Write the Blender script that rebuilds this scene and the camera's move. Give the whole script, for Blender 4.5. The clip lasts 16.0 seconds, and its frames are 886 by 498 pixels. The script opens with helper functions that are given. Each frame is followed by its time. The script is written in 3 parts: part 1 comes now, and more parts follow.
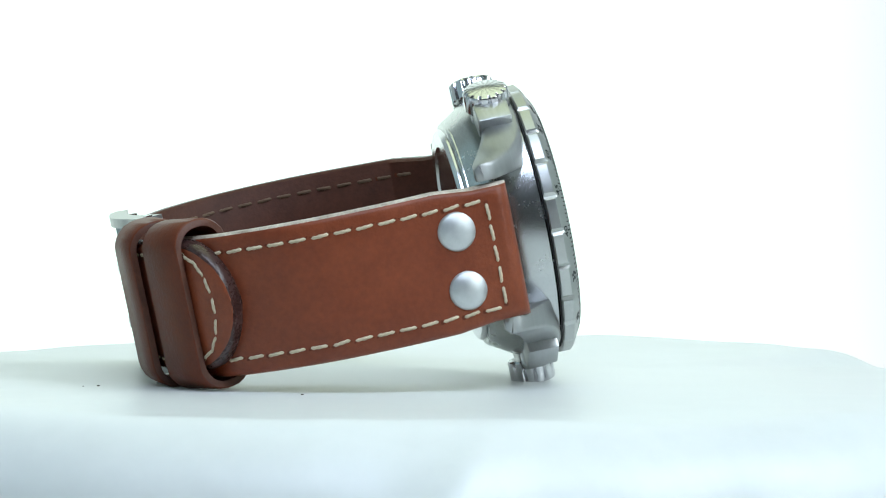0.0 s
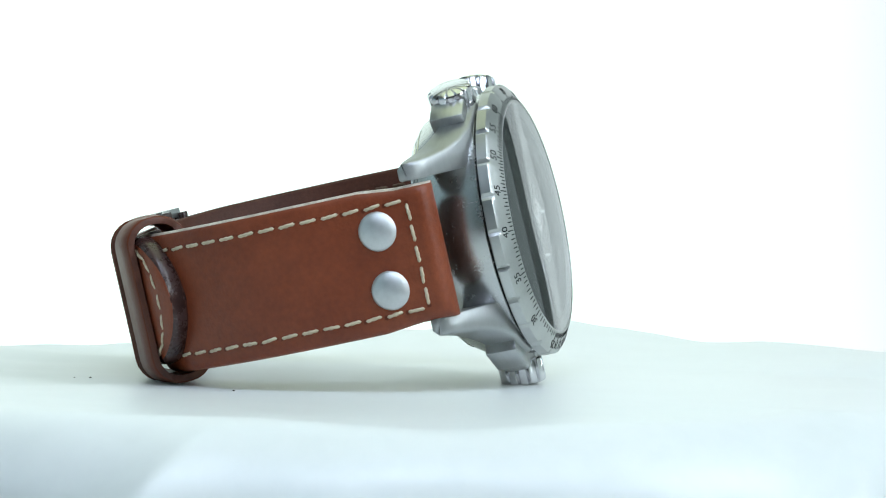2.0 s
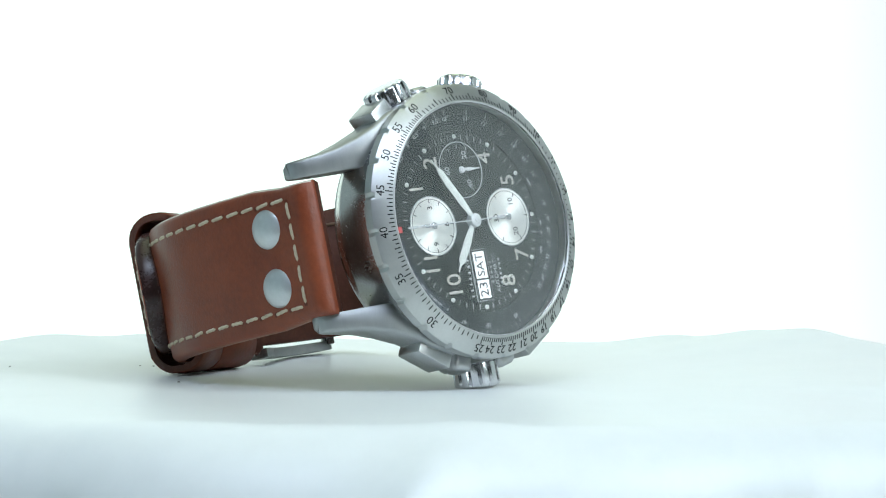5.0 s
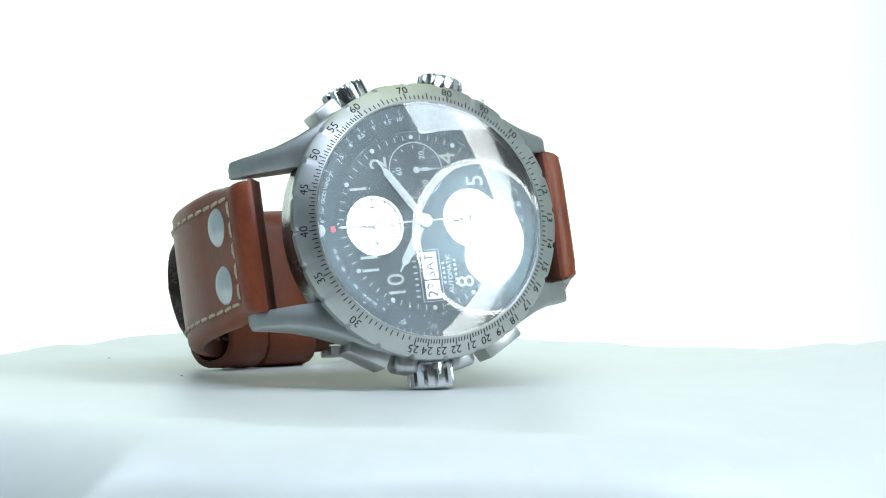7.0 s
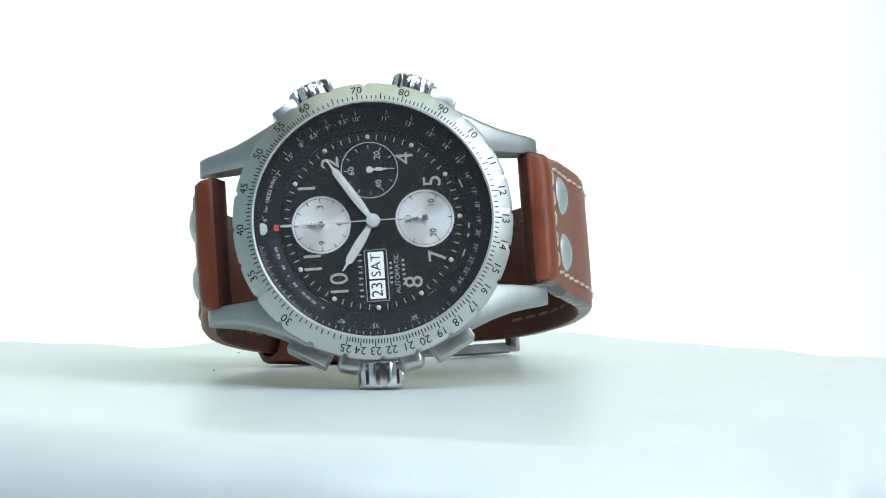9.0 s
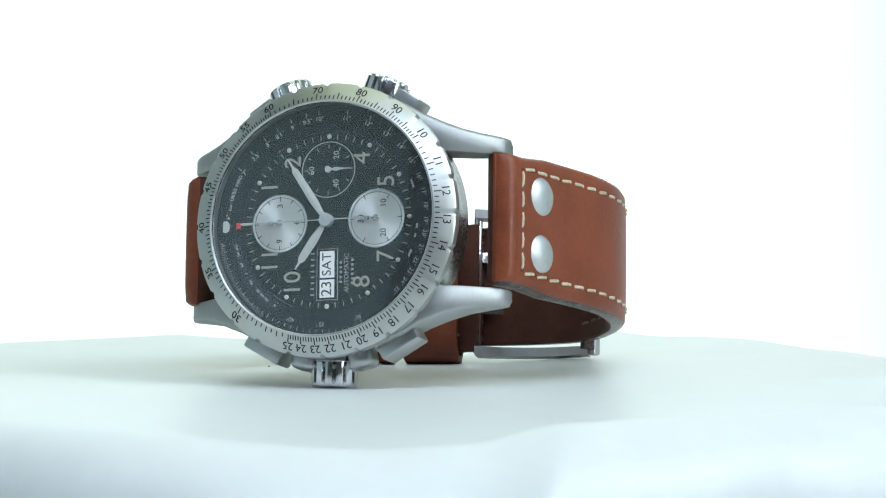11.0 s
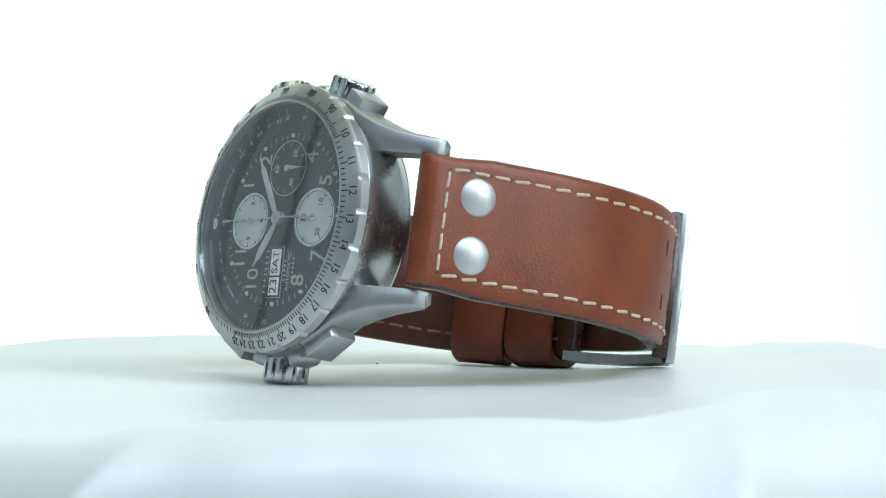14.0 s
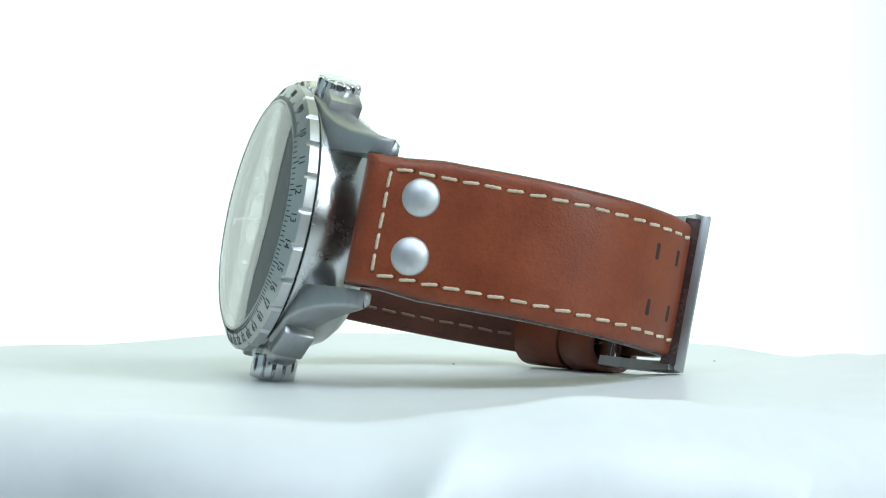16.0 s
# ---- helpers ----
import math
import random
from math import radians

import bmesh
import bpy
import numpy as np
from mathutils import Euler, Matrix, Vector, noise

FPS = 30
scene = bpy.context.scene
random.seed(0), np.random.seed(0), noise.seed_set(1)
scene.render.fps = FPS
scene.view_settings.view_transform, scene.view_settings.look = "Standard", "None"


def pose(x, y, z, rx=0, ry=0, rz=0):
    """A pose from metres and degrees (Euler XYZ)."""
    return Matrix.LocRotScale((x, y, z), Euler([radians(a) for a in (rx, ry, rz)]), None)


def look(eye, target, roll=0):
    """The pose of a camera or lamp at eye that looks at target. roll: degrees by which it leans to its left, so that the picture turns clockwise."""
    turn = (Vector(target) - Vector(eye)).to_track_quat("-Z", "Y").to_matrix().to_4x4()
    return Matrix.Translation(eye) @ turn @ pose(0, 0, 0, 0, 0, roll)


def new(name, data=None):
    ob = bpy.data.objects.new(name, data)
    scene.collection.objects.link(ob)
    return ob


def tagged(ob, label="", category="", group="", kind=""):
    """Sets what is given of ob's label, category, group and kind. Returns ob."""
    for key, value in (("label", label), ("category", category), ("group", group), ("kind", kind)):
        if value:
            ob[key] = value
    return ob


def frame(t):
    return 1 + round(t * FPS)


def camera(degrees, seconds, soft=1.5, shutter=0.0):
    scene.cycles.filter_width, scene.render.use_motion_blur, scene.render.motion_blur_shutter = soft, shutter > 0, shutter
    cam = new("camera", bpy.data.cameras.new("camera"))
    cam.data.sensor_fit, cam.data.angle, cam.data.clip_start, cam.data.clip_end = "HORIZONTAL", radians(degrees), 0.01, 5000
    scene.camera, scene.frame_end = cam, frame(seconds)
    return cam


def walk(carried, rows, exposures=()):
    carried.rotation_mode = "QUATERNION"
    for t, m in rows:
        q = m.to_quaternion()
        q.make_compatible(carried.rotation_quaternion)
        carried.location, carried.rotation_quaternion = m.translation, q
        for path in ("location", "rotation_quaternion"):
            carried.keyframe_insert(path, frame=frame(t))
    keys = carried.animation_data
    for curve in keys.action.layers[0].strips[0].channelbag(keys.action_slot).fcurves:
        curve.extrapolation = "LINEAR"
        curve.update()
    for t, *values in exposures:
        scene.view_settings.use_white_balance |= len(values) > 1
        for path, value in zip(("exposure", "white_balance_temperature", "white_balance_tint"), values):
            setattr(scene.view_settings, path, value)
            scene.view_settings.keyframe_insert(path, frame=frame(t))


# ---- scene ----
MM = 0.001
cam = camera(14.889, 16.0, soft=1.1)
EYE = (0.0, -0.5659, 0.04136)
AIM = (0.00671, 0.0, 0.02180)
walk(cam, [(0.0, look(EYE, AIM, 0.209)), (16.0, look(EYE, AIM, 0.209))])
scene.view_settings.exposure = 0.0

# turn of the table, degrees at each second
TURN = ((0, 89.78), (1, 79.42), (2, 69.04), (3, 58.45), (4, 47.62), (5, 36.9), (6, 26.15), (7, 15.42), (8, 4.6),
        (9, -6.02), (10, -16.6), (11, -27.2), (12, -37.7), (13, -48.23), (14, -58.7), (15, -69.13), (16, -79.58))

# ---------------------------------------------------------------- light
world = bpy.data.worlds.new("world")
world.use_nodes = True
scene.world = world
wbg = world.node_tree.nodes["Background"]
wbg.inputs[0].default_value = (0.78, 0.92, 1.0, 1)
wbg.inputs[1].default_value = 0.2


def area_light(name, eye, target, w, h, power, colour):
    d = bpy.data.lights.new(name, "AREA")
    d.shape, d.size, d.size_y, d.energy, d.color = "RECTANGLE", w, h, power, colour
    ob = new(name, d)
    ob.matrix_basis = look(eye, target)
    return ob


# added soft fill high on the right; no window stands there
area_light("high_side_fill", (0.69, -0.42, 0.76), (0, 0, 0.02), 0.46, 0.50, 6.7, (0.79, 0.91, 1.0))
LAMP_EYE, LAMP_AIM = (0.712, -0.580, 0.316), (0.0, -0.02, 0.03)
area_light("top_light", (0.0, 0.15, 1.0), (0, 0, 0), 0.9, 0.9, 2.75, (0.86, 1.0, 0.66))
area_light("front_light", (0.0, -0.36, 0.52), (0, -0.10, 0.0), 0.30, 0.18, 1.75, (0.68, 0.80, 1.0))


# ---------------------------------------------------------------- materials
def material(name, colour, rough=0.5, metal=0.0, **kw):
    m = bpy.data.materials.new(name)
    m.use_nodes = True
    b = m.node_tree.nodes["Principled BSDF"]
    b.inputs["Base Color"].default_value = (*colour, 1)
    b.inputs["Roughness"].default_value = rough
    b.inputs["Metallic"].default_value = metal
    for k, v in kw.items():
        b.inputs[k.replace("_", " ")].default_value = v
    return m


def textured(m, scale, dark, light, bump=0.0, bump_scale=None, stretch=(1, 1, 1), rough=None, detail=6.0, distance=0.0002):
    """Two scales of noise in the colour, and a fine relief."""
    nt = m.node_tree
    b = nt.nodes["Principled BSDF"]
    tc = nt.nodes.new("ShaderNodeTexCoord")
    mp = nt.nodes.new("ShaderNodeMapping")
    mp.inputs["Scale"].default_value = stretch
    nt.links.new(tc.outputs["Object"], mp.inputs[0])
    n1 = nt.nodes.new("ShaderNodeTexNoise")
    n1.inputs["Scale"].default_value = scale
    n1.inputs["Detail"].default_value = detail
    nt.links.new(mp.outputs[0], n1.inputs["Vector"])
    n2 = nt.nodes.new("ShaderNodeTexNoise")
    n2.inputs["Scale"].default_value = scale * 9
    n2.inputs["Detail"].default_value = 3
    nt.links.new(mp.outputs[0], n2.inputs["Vector"])
    mix = nt.nodes.new("ShaderNodeMath")
    mix.operation = "MULTIPLY_ADD"
    mix.inputs[1].default_value = 0.35
    nt.links.new(n2.outputs[0], mix.inputs[0])
    sc = nt.nodes.new("ShaderNodeMath")
    sc.operation = "MULTIPLY"
    sc.inputs[1].default_value = 0.65
    nt.links.new(n1.outputs[0], sc.inputs[0])
    nt.links.new(sc.outputs[0], mix.inputs[2])
    ramp = nt.nodes.new("ShaderNodeValToRGB")
    ramp.color_ramp.elements[0].position, ramp.color_ramp.elements[1].position = 0.32, 0.68
    ramp.color_ramp.elements[0].color, ramp.color_ramp.elements[1].color = (*dark, 1), (*light, 1)
    nt.links.new(mix.outputs[0], ramp.inputs[0])
    nt.links.new(ramp.outputs[0], b.inputs["Base Color"])
    if rough:
        rr = nt.nodes.new("ShaderNodeMapRange")
        rr.inputs["To Min"].default_value, rr.inputs["To Max"].default_value = rough
        rr.inputs["From Min"].default_value, rr.inputs["From Max"].default_value = 0.3, 0.7
        nt.links.new(mix.outputs[0], rr.inputs[0])
        nt.links.new(rr.outputs[0], b.inputs["Roughness"])
    if bump:
        bp = nt.nodes.new("ShaderNodeBump")
        bp.inputs["Strength"].default_value = bump
        bp.inputs["Distance"].default_value = distance
        n3 = nt.nodes.new("ShaderNodeTexNoise")
        n3.inputs["Scale"].default_value = bump_scale or scale * 5
        n3.inputs["Detail"].default_value = 4
        nt.links.new(mp.outputs[0], n3.inputs["Vector"])
        nt.links.new(n3.outputs[0], bp.inputs["Height"])
        nt.links.new(bp.outputs[0], b.inputs["Normal"])
    return m


STEEL = textured(material("brushed_steel", (0.55, 0.56, 0.56), 0.3, 1.0), 260, (0.46, 0.47, 0.47), (0.55, 0.56, 0.56),
                 0.06, 1600, (1, 1, 6), rough=(0.32, 0.43), distance=0.00004)
CASE_STEEL = textured(material("fine_steel", (0.56, 0.57, 0.57), 0.2, 1.0), 260, (0.52, 0.53, 0.53), (0.60, 0.61, 0.61), rough=(0.23, 0.29))
LUG_STEEL = textured(material("satin_lug_steel", (0.55, 0.56, 0.56), 0.5, 1.0), 260, (0.37, 0.38, 0.38), (0.44, 0.45, 0.45),
                     0.08, 1600, (1, 1, 6), rough=(0.44, 0.56), distance=0.00004)
BEZEL_STEEL = textured(material("satin_steel", (0.58, 0.59, 0.58), 0.34, 1.0), 300, (0.48, 0.49, 0.48), (0.55, 0.56, 0.55),
                       0.08, 2200, rough=(0.34, 0.46), distance=0.00004)
POLISHED = textured(material("polished_steel", (0.66, 0.66, 0.67), 0.10, 1.0), 300, (0.66, 0.66, 0.68), (0.74, 0.74, 0.76),
                    rough=(0.16, 0.24))
RIVET = textured(material("satin_rivet_steel", (0.60, 0.62, 0.63), 0.42, 1.0), 900, (0.54, 0.56, 0.57), (0.66, 0.68, 0.69),
                 0.25, 5000, rough=(0.44, 0.58), distance=0.00004)
SEAM = material("dark_seam", (0.01, 0.01, 0.01), 0.6)
LEATHER = textured(material("brown_leather", (0.25, 0.07, 0.03), 0.42), 120, (0.160, 0.032, 0.012), (0.250, 0.056, 0.020),
                   0.32, 2100, (1, 1, 1), rough=(0.33, 0.47), distance=0.00022)
LEATHER_DARK = textured(material("dark_brown_leather", (0.10, 0.03, 0.018), 0.45), 140, (0.095, 0.021, 0.008), (0.150, 0.034, 0.012),
                        0.3, 1700, rough=(0.38, 0.55), distance=0.0002)
LEATHER_EDGE = textured(material("painted_leather_edge", (0.06, 0.03, 0.028), 0.35), 300, (0.028, 0.013, 0.012), (0.062, 0.030, 0.027),
                        0.25, 1200, rough=(0.18, 0.36))
KEEPER_EDGE = textured(material("raw_loop_edge", (0.16, 0.05, 0.025), 0.55), 300, (0.065, 0.020, 0.011), (0.13, 0.040, 0.020),
                       0.4, 1500, rough=(0.45, 0.65))
WORN_EDGE = textured(material("worn_leather_edge", (0.2, 0.12, 0.09), 0.7), 350, (0.20, 0.13, 0.10), (0.72, 0.66, 0.58), 0.5, 1500, (1, 1, 1), rough=(0.4, 0.7))
LINING = textured(material("brown_lining_leather", (0.11, 0.045, 0.025), 0.6), 160, (0.055, 0.016, 0.009), (0.092, 0.029, 0.016),
                  0.3, 2400)
THREAD = textured(material("cream_thread", (0.62, 0.53, 0.38), 0.8), 900, (0.44, 0.35, 0.23), (0.66, 0.57, 0.43), 0.5, 4000,
                  distance=0.0001)
# thread on the strap's inner side, its shade put into the colour
THREAD_DIM = textured(material("shaded_thread", (0.25, 0.18, 0.11), 0.85), 900, (0.10, 0.055, 0.035), (0.18, 0.11, 0.07), 0.5, 4000, distance=0.0001)
for hide in (LEATHER, LEATHER_DARK, LINING):
    hide.node_tree.nodes["Principled BSDF"].inputs["Specular IOR Level"].default_value = 0.4 if hide is LEATHER else 0.28
HOLE = material("slot_shade_fill", (0.03, 0.012, 0.008), 0.8)
DIAL = textured(material("black_dial", (0.010, 0.011, 0.012), 0.5), 500, (0.006, 0.009, 0.0085), (0.010, 0.014, 0.013))
RING = textured(material("black_inner_ring", (0.012, 0.013, 0.016), 0.45), 500, (0.006, 0.009, 0.010), (0.010, 0.014, 0.015))
RING_SHEEN = textured(material("slate_reflection_tone", (0.045, 0.055, 0.07), 0.5), 500, (0.018, 0.023, 0.031), (0.026, 0.032, 0.042))
for dull in (DIAL, RING, RING_SHEEN):
    dull.node_tree.nodes["Principled BSDF"].inputs["Specular IOR Level"].default_value = 0.12
SUNRAY = textured(material("silver_subdial", (0.80, 0.80, 0.80), 0.36, 0.55), 700, (0.77, 0.765, 0.73), (0.84, 0.835, 0.80), rough=(0.34, 0.44))
snt = SUNRAY.node_tree
stan = snt.nodes.new("ShaderNodeTangent")
stan.direction_type, stan.axis = "RADIAL", "Z"
sb = snt.nodes["Principled BSDF"]
snt.links.new(stan.outputs[0], sb.inputs["Tangent"])
sb.inputs["Anisotropic"].default_value = 0.75
sb.inputs["Metallic"].default_value = 0.8
WHITE_INK = material("white_dial_print", (0.42, 0.44, 0.44), 0.55)
BLACK_INK = material("black_print", (0.025, 0.025, 0.026), 0.75)
BLACK_INK.node_tree.nodes["Principled BSDF"].inputs["Specular IOR Level"].default_value = 0.15
LUME = textured(material("pale_lume", (0.62, 0.62, 0.56), 0.6), 800, (0.41, 0.43, 0.40), (0.52, 0.54, 0.51))
LUME_GREY = textured(material("grey_lume_numeral", (0.40, 0.39, 0.35), 0.6), 800, (0.31, 0.30, 0.26), (0.39, 0.38, 0.34))
# grey print, and white print with its dimmer light put in the colour
GREY_INK = material("grey_and_shaded_print", (0.32, 0.33, 0.33), 0.6)
RED_INK = material("red_print", (0.55, 0.03, 0.03), 0.5)
PAPER = material("white_date_disc", (0.85, 0.85, 0.83), 0.5)
GLASS = material("sapphire_glass", (1, 1, 1), 0.0, 0.0, IOR=1.74)
GLASS.node_tree.nodes["Principled BSDF"].inputs["Transmission Weight"].default_value = 1.0
GLASS.node_tree.nodes["Principled BSDF"].inputs["Coat Weight"].default_value = 0.24      # rough coat that stands in for the haze of lens glare
GLASS.node_tree.nodes["Principled BSDF"].inputs["Coat Roughness"].default_value = 0.38
CLOTH = textured(material("white_satin_cloth", (0.80, 0.82, 0.82), 0.6), 25, (0.71, 0.735, 0.73), (0.77, 0.795, 0.79), 0.12, 2500,
                 rough=(0.32, 0.45), distance=0.0001)
CLOTH.node_tree.nodes["Principled BSDF"].inputs["Sheen Weight"].default_value = 0.25
PLASTIC = textured(material("white_plastic", (0.75, 0.75, 0.75), 0.4), 60, (0.72, 0.72, 0.72), (0.78, 0.78, 0.78))
WALL = textured(material("pale_wall_paint", (0.46, 0.53, 0.53), 0.8), 6, (0.43, 0.50, 0.50), (0.49, 0.56, 0.56), 0.1, 300)
# for the unseen wall behind the camera, darkened so the glass mirrors dark
DARK_WALL = textured(material("dark_mirrored_wall", (0.11, 0.115, 0.115), 0.8), 6, (0.10, 0.105, 0.105), (0.12, 0.125, 0.125), 0.1, 300)
CARD = textured(material("blue_grey_card", (0.50, 0.60, 0.62), 0.7), 20, (0.36, 0.46, 0.49), (0.42, 0.52, 0.55))
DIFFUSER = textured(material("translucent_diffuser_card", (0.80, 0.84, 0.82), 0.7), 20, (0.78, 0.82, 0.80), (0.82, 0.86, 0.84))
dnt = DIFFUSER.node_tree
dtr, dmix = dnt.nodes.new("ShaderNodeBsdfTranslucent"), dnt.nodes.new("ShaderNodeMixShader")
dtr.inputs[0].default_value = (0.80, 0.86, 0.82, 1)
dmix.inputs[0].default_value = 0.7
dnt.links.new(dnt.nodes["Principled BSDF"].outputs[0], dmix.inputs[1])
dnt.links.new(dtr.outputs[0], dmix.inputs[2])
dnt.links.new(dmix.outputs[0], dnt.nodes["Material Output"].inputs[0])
BULB = material("glowing_opal_bulb", (0.8, 0.8, 0.8), 0.5)
BULB.node_tree.nodes["Principled BSDF"].inputs["Emission Color"].default_value = (0.92, 0.99, 0.97, 1)
BULB.node_tree.nodes["Principled BSDF"].inputs["Emission Strength"].default_value = 27.0
DISH = textured(material("dull_grey_reflector", (0.18, 0.26, 0.32), 0.6), 40, (0.16, 0.24, 0.30), (0.20, 0.28, 0.34))
FLOORM = textured(material("grey_floor", (0.4, 0.39, 0.37), 0.6), 5, (0.36, 0.35, 0.33), (0.44, 0.43, 0.41))

# the backdrop emits: the light on the paper is put into its material
GLOW = bpy.data.materials.new("glowing_white_backdrop")
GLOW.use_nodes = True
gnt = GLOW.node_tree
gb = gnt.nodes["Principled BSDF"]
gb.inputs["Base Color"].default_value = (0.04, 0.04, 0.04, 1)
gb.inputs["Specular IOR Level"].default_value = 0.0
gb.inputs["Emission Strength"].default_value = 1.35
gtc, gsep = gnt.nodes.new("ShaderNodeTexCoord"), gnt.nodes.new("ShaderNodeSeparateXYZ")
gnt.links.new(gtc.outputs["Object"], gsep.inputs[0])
# falloff of light towards the right edge, put into the emission colour
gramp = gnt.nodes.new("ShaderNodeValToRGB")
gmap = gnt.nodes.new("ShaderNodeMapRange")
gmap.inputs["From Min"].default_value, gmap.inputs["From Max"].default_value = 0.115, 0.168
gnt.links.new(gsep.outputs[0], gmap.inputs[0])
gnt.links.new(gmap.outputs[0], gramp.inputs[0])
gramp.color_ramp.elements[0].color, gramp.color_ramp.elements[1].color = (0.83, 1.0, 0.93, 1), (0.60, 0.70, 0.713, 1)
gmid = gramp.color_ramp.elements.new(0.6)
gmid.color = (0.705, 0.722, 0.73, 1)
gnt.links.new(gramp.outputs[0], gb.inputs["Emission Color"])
# unseen sheets that emit, added for the pale veil mirrored in the glass
WING = bpy.data.materials.new("dim_glow_sheet")
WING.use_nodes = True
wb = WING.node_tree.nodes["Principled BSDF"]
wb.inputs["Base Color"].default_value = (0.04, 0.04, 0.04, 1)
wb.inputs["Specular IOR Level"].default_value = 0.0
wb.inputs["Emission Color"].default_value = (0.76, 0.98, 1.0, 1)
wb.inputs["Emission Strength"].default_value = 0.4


# ---------------------------------------------------------------- mesh helpers
def finish(bm, name, mats, parent=None, label="", smooth=True, angle=35):
    me = bpy.data.meshes.new(name)
    bm.normal_update()
    bm.to_mesh(me)
    bm.free()
    for m in mats if isinstance(mats, (list, tuple)) else [mats]:
        me.materials.append(m)
    if smooth:
        me.polygons.foreach_set("use_smooth", [True] * len(me.polygons))
        me.set_sharp_from_angle(angle=radians(angle))
    ob = new(name, me)
    if parent:
        ob.parent = parent
    if label:
        tagged(ob, label)
    return ob


def part(name, bm, mats, parent, label="", smooth=True, angle=35):
    return finish(bm, name, mats, parent, label, smooth, angle)


def shared(name, me, parent, m):
    ob = new(name, me)
    ob.parent = parent
    ob.matrix_basis = m
    return ob


def lathe(profile, n=96, closed=False, radius=None, bm=None):
    """Turns (r, z) points, in millimetres, round the z axis. radius(angle, i) scales r of point i."""
    bm = bm or bmesh.new()
    rows = []
    for i, (r, z) in enumerate(profile):
        if r < 1e-6:
            rows.append([bm.verts.new((0, 0, z * MM))])
            continue
        row = []
        for k in range(n):
            a = 2 * math.pi * k / n
            q = r + (radius(a, i) if radius else 0)
            row.append(bm.verts.new((q * MM * math.cos(a), q * MM * math.sin(a), z * MM)))
        rows.append(row)
    pairs = list(zip(rows, rows[1:])) + ([(rows[-1], rows[0])] if closed else [])
    for a, b in pairs:
        for k in range(n):
            j = (k + 1) % n
            quad = [a[k % len(a)], a[j % len(a)], b[j % len(b)], b[k % len(b)]]
            quad = list(dict.fromkeys(quad))
            if len(quad) > 2:
                bm.faces.new(quad)
    bmesh.ops.recalc_face_normals(bm, faces=bm.faces)
    return bm


def box(sx, sy, sz, m=None, bevel=0.0, bm=None, segments=2):
    """A box in millimetres, with rounded edges."""
    bm = bm or bmesh.new()
    vs = bmesh.ops.create_cube(bm, size=1.0)["verts"]
    bmesh.ops.scale(bm, vec=(sx * MM, sy * MM, sz * MM), verts=vs)
    if bevel:
        es = list({e for v in vs for e in v.link_edges})
        out = bmesh.ops.bevel(bm, geom=es, offset=bevel * MM, segments=segments, affect="EDGES", profile=0.5)
        vs = list({v for f in out["faces"] for v in f.verts} | {v for v in vs if v.is_valid})
    if m is not None:
        bmesh.ops.transform(bm, matrix=m, verts=vs)
    return bm


def at(x, y, z, rx=0, ry=0, rz=0):
    return pose(x * MM, y * MM, z * MM, rx, ry, rz)


def loft(rings, caps=True):
    """Joins closed rings of points, in millimetres."""
    bm = bmesh.new()
    vv = [[bm.verts.new(Vector(p) * MM) for p in ring] for ring in rings]
    for a, b in zip(vv, vv[1:]):
        n = len(a)
        for k in range(n):
            bm.faces.new((a[k], a[(k + 1) % n], b[(k + 1) % n], b[k]))
    if caps:
        bm.faces.new(vv[0][::-1])
        bm.faces.new(vv[-1])
    bmesh.ops.recalc_face_normals(bm, faces=bm.faces)
    return bm


def spline(points, step=0.6):
    """A smooth curve through points of any size, resampled at even steps."""
    pts = [Vector(p) for p in points]
    pts = [pts[0] * 2 - pts[1]] + pts + [pts[-1] * 2 - pts[-2]]
    dense = []
    for i in range(1, len(pts) - 2):
        p0, p1, p2, p3 = pts[i - 1:i + 3]
        for k in range(24):
            t = k / 24
            dense.append(0.5 * (2 * p1 + (p2 - p0) * t + (2 * p0 - 5 * p1 + 4 * p2 - p3) * t * t + (3 * p1 - p0 - 3 * p2 + p3) * t ** 3))
    dense.append(pts[-2])
    cum = [0.0]
    for a, b in zip(dense, dense[1:]):
        cum.append(cum[-1] + (b - a).length)
    n = max(2, round(cum[-1] / step))
    out, j = [], 0
    for i in range(n + 1):
        s = cum[-1] * i / n
        while j < len(cum) - 2 and cum[j + 1] < s:
            j += 1
        f = (s - cum[j]) / max(1e-9, cum[j + 1] - cum[j])
        out.append(dense[j].lerp(dense[j + 1], min(1, max(0, f))))
    return out, cum[-1]


def lettering(name, words, size, m, mat, parent, label="", depth=0.03):
    """Flat raised letters, centred, size in millimetres."""
    cu = bpy.data.curves.new(name, "FONT")
    cu.body, cu.size, cu.align_x, cu.align_y, cu.extrude = words, size * MM, "CENTER", "CENTER", depth * MM
    cu.resolution_u = 3
    tmp = new(name + "_tmp", cu)
    bpy.context.view_layer.update()
    me = bpy.data.meshes.new_from_object(tmp.evaluated_get(bpy.context.evaluated_depsgraph_get()))
    bpy.data.objects.remove(tmp)
    bpy.data.curves.remove(cu)
    me.materials.clear()
    me.materials.append(mat)
    me.name = name
    ob = new(name, me)
    ob.parent, ob.matrix_basis = parent, m
    if label:
        tagged(ob, label)
    return ob


def clock(r, deg, z=0.0):
    """A place on the watch at the clock angle deg from twelve."""
    a = radians(deg)
    return r * math.sin(a), r * math.cos(a), z


# ---------------------------------------------------------------- room
def flat_box(name, size, m, mat, label, category):
    ob = finish(box(*[s * 1000 for s in size], bevel=0), name, mat, smooth=False)
    ob.matrix_basis = m
    return tagged(ob, label, category, kind="structure")


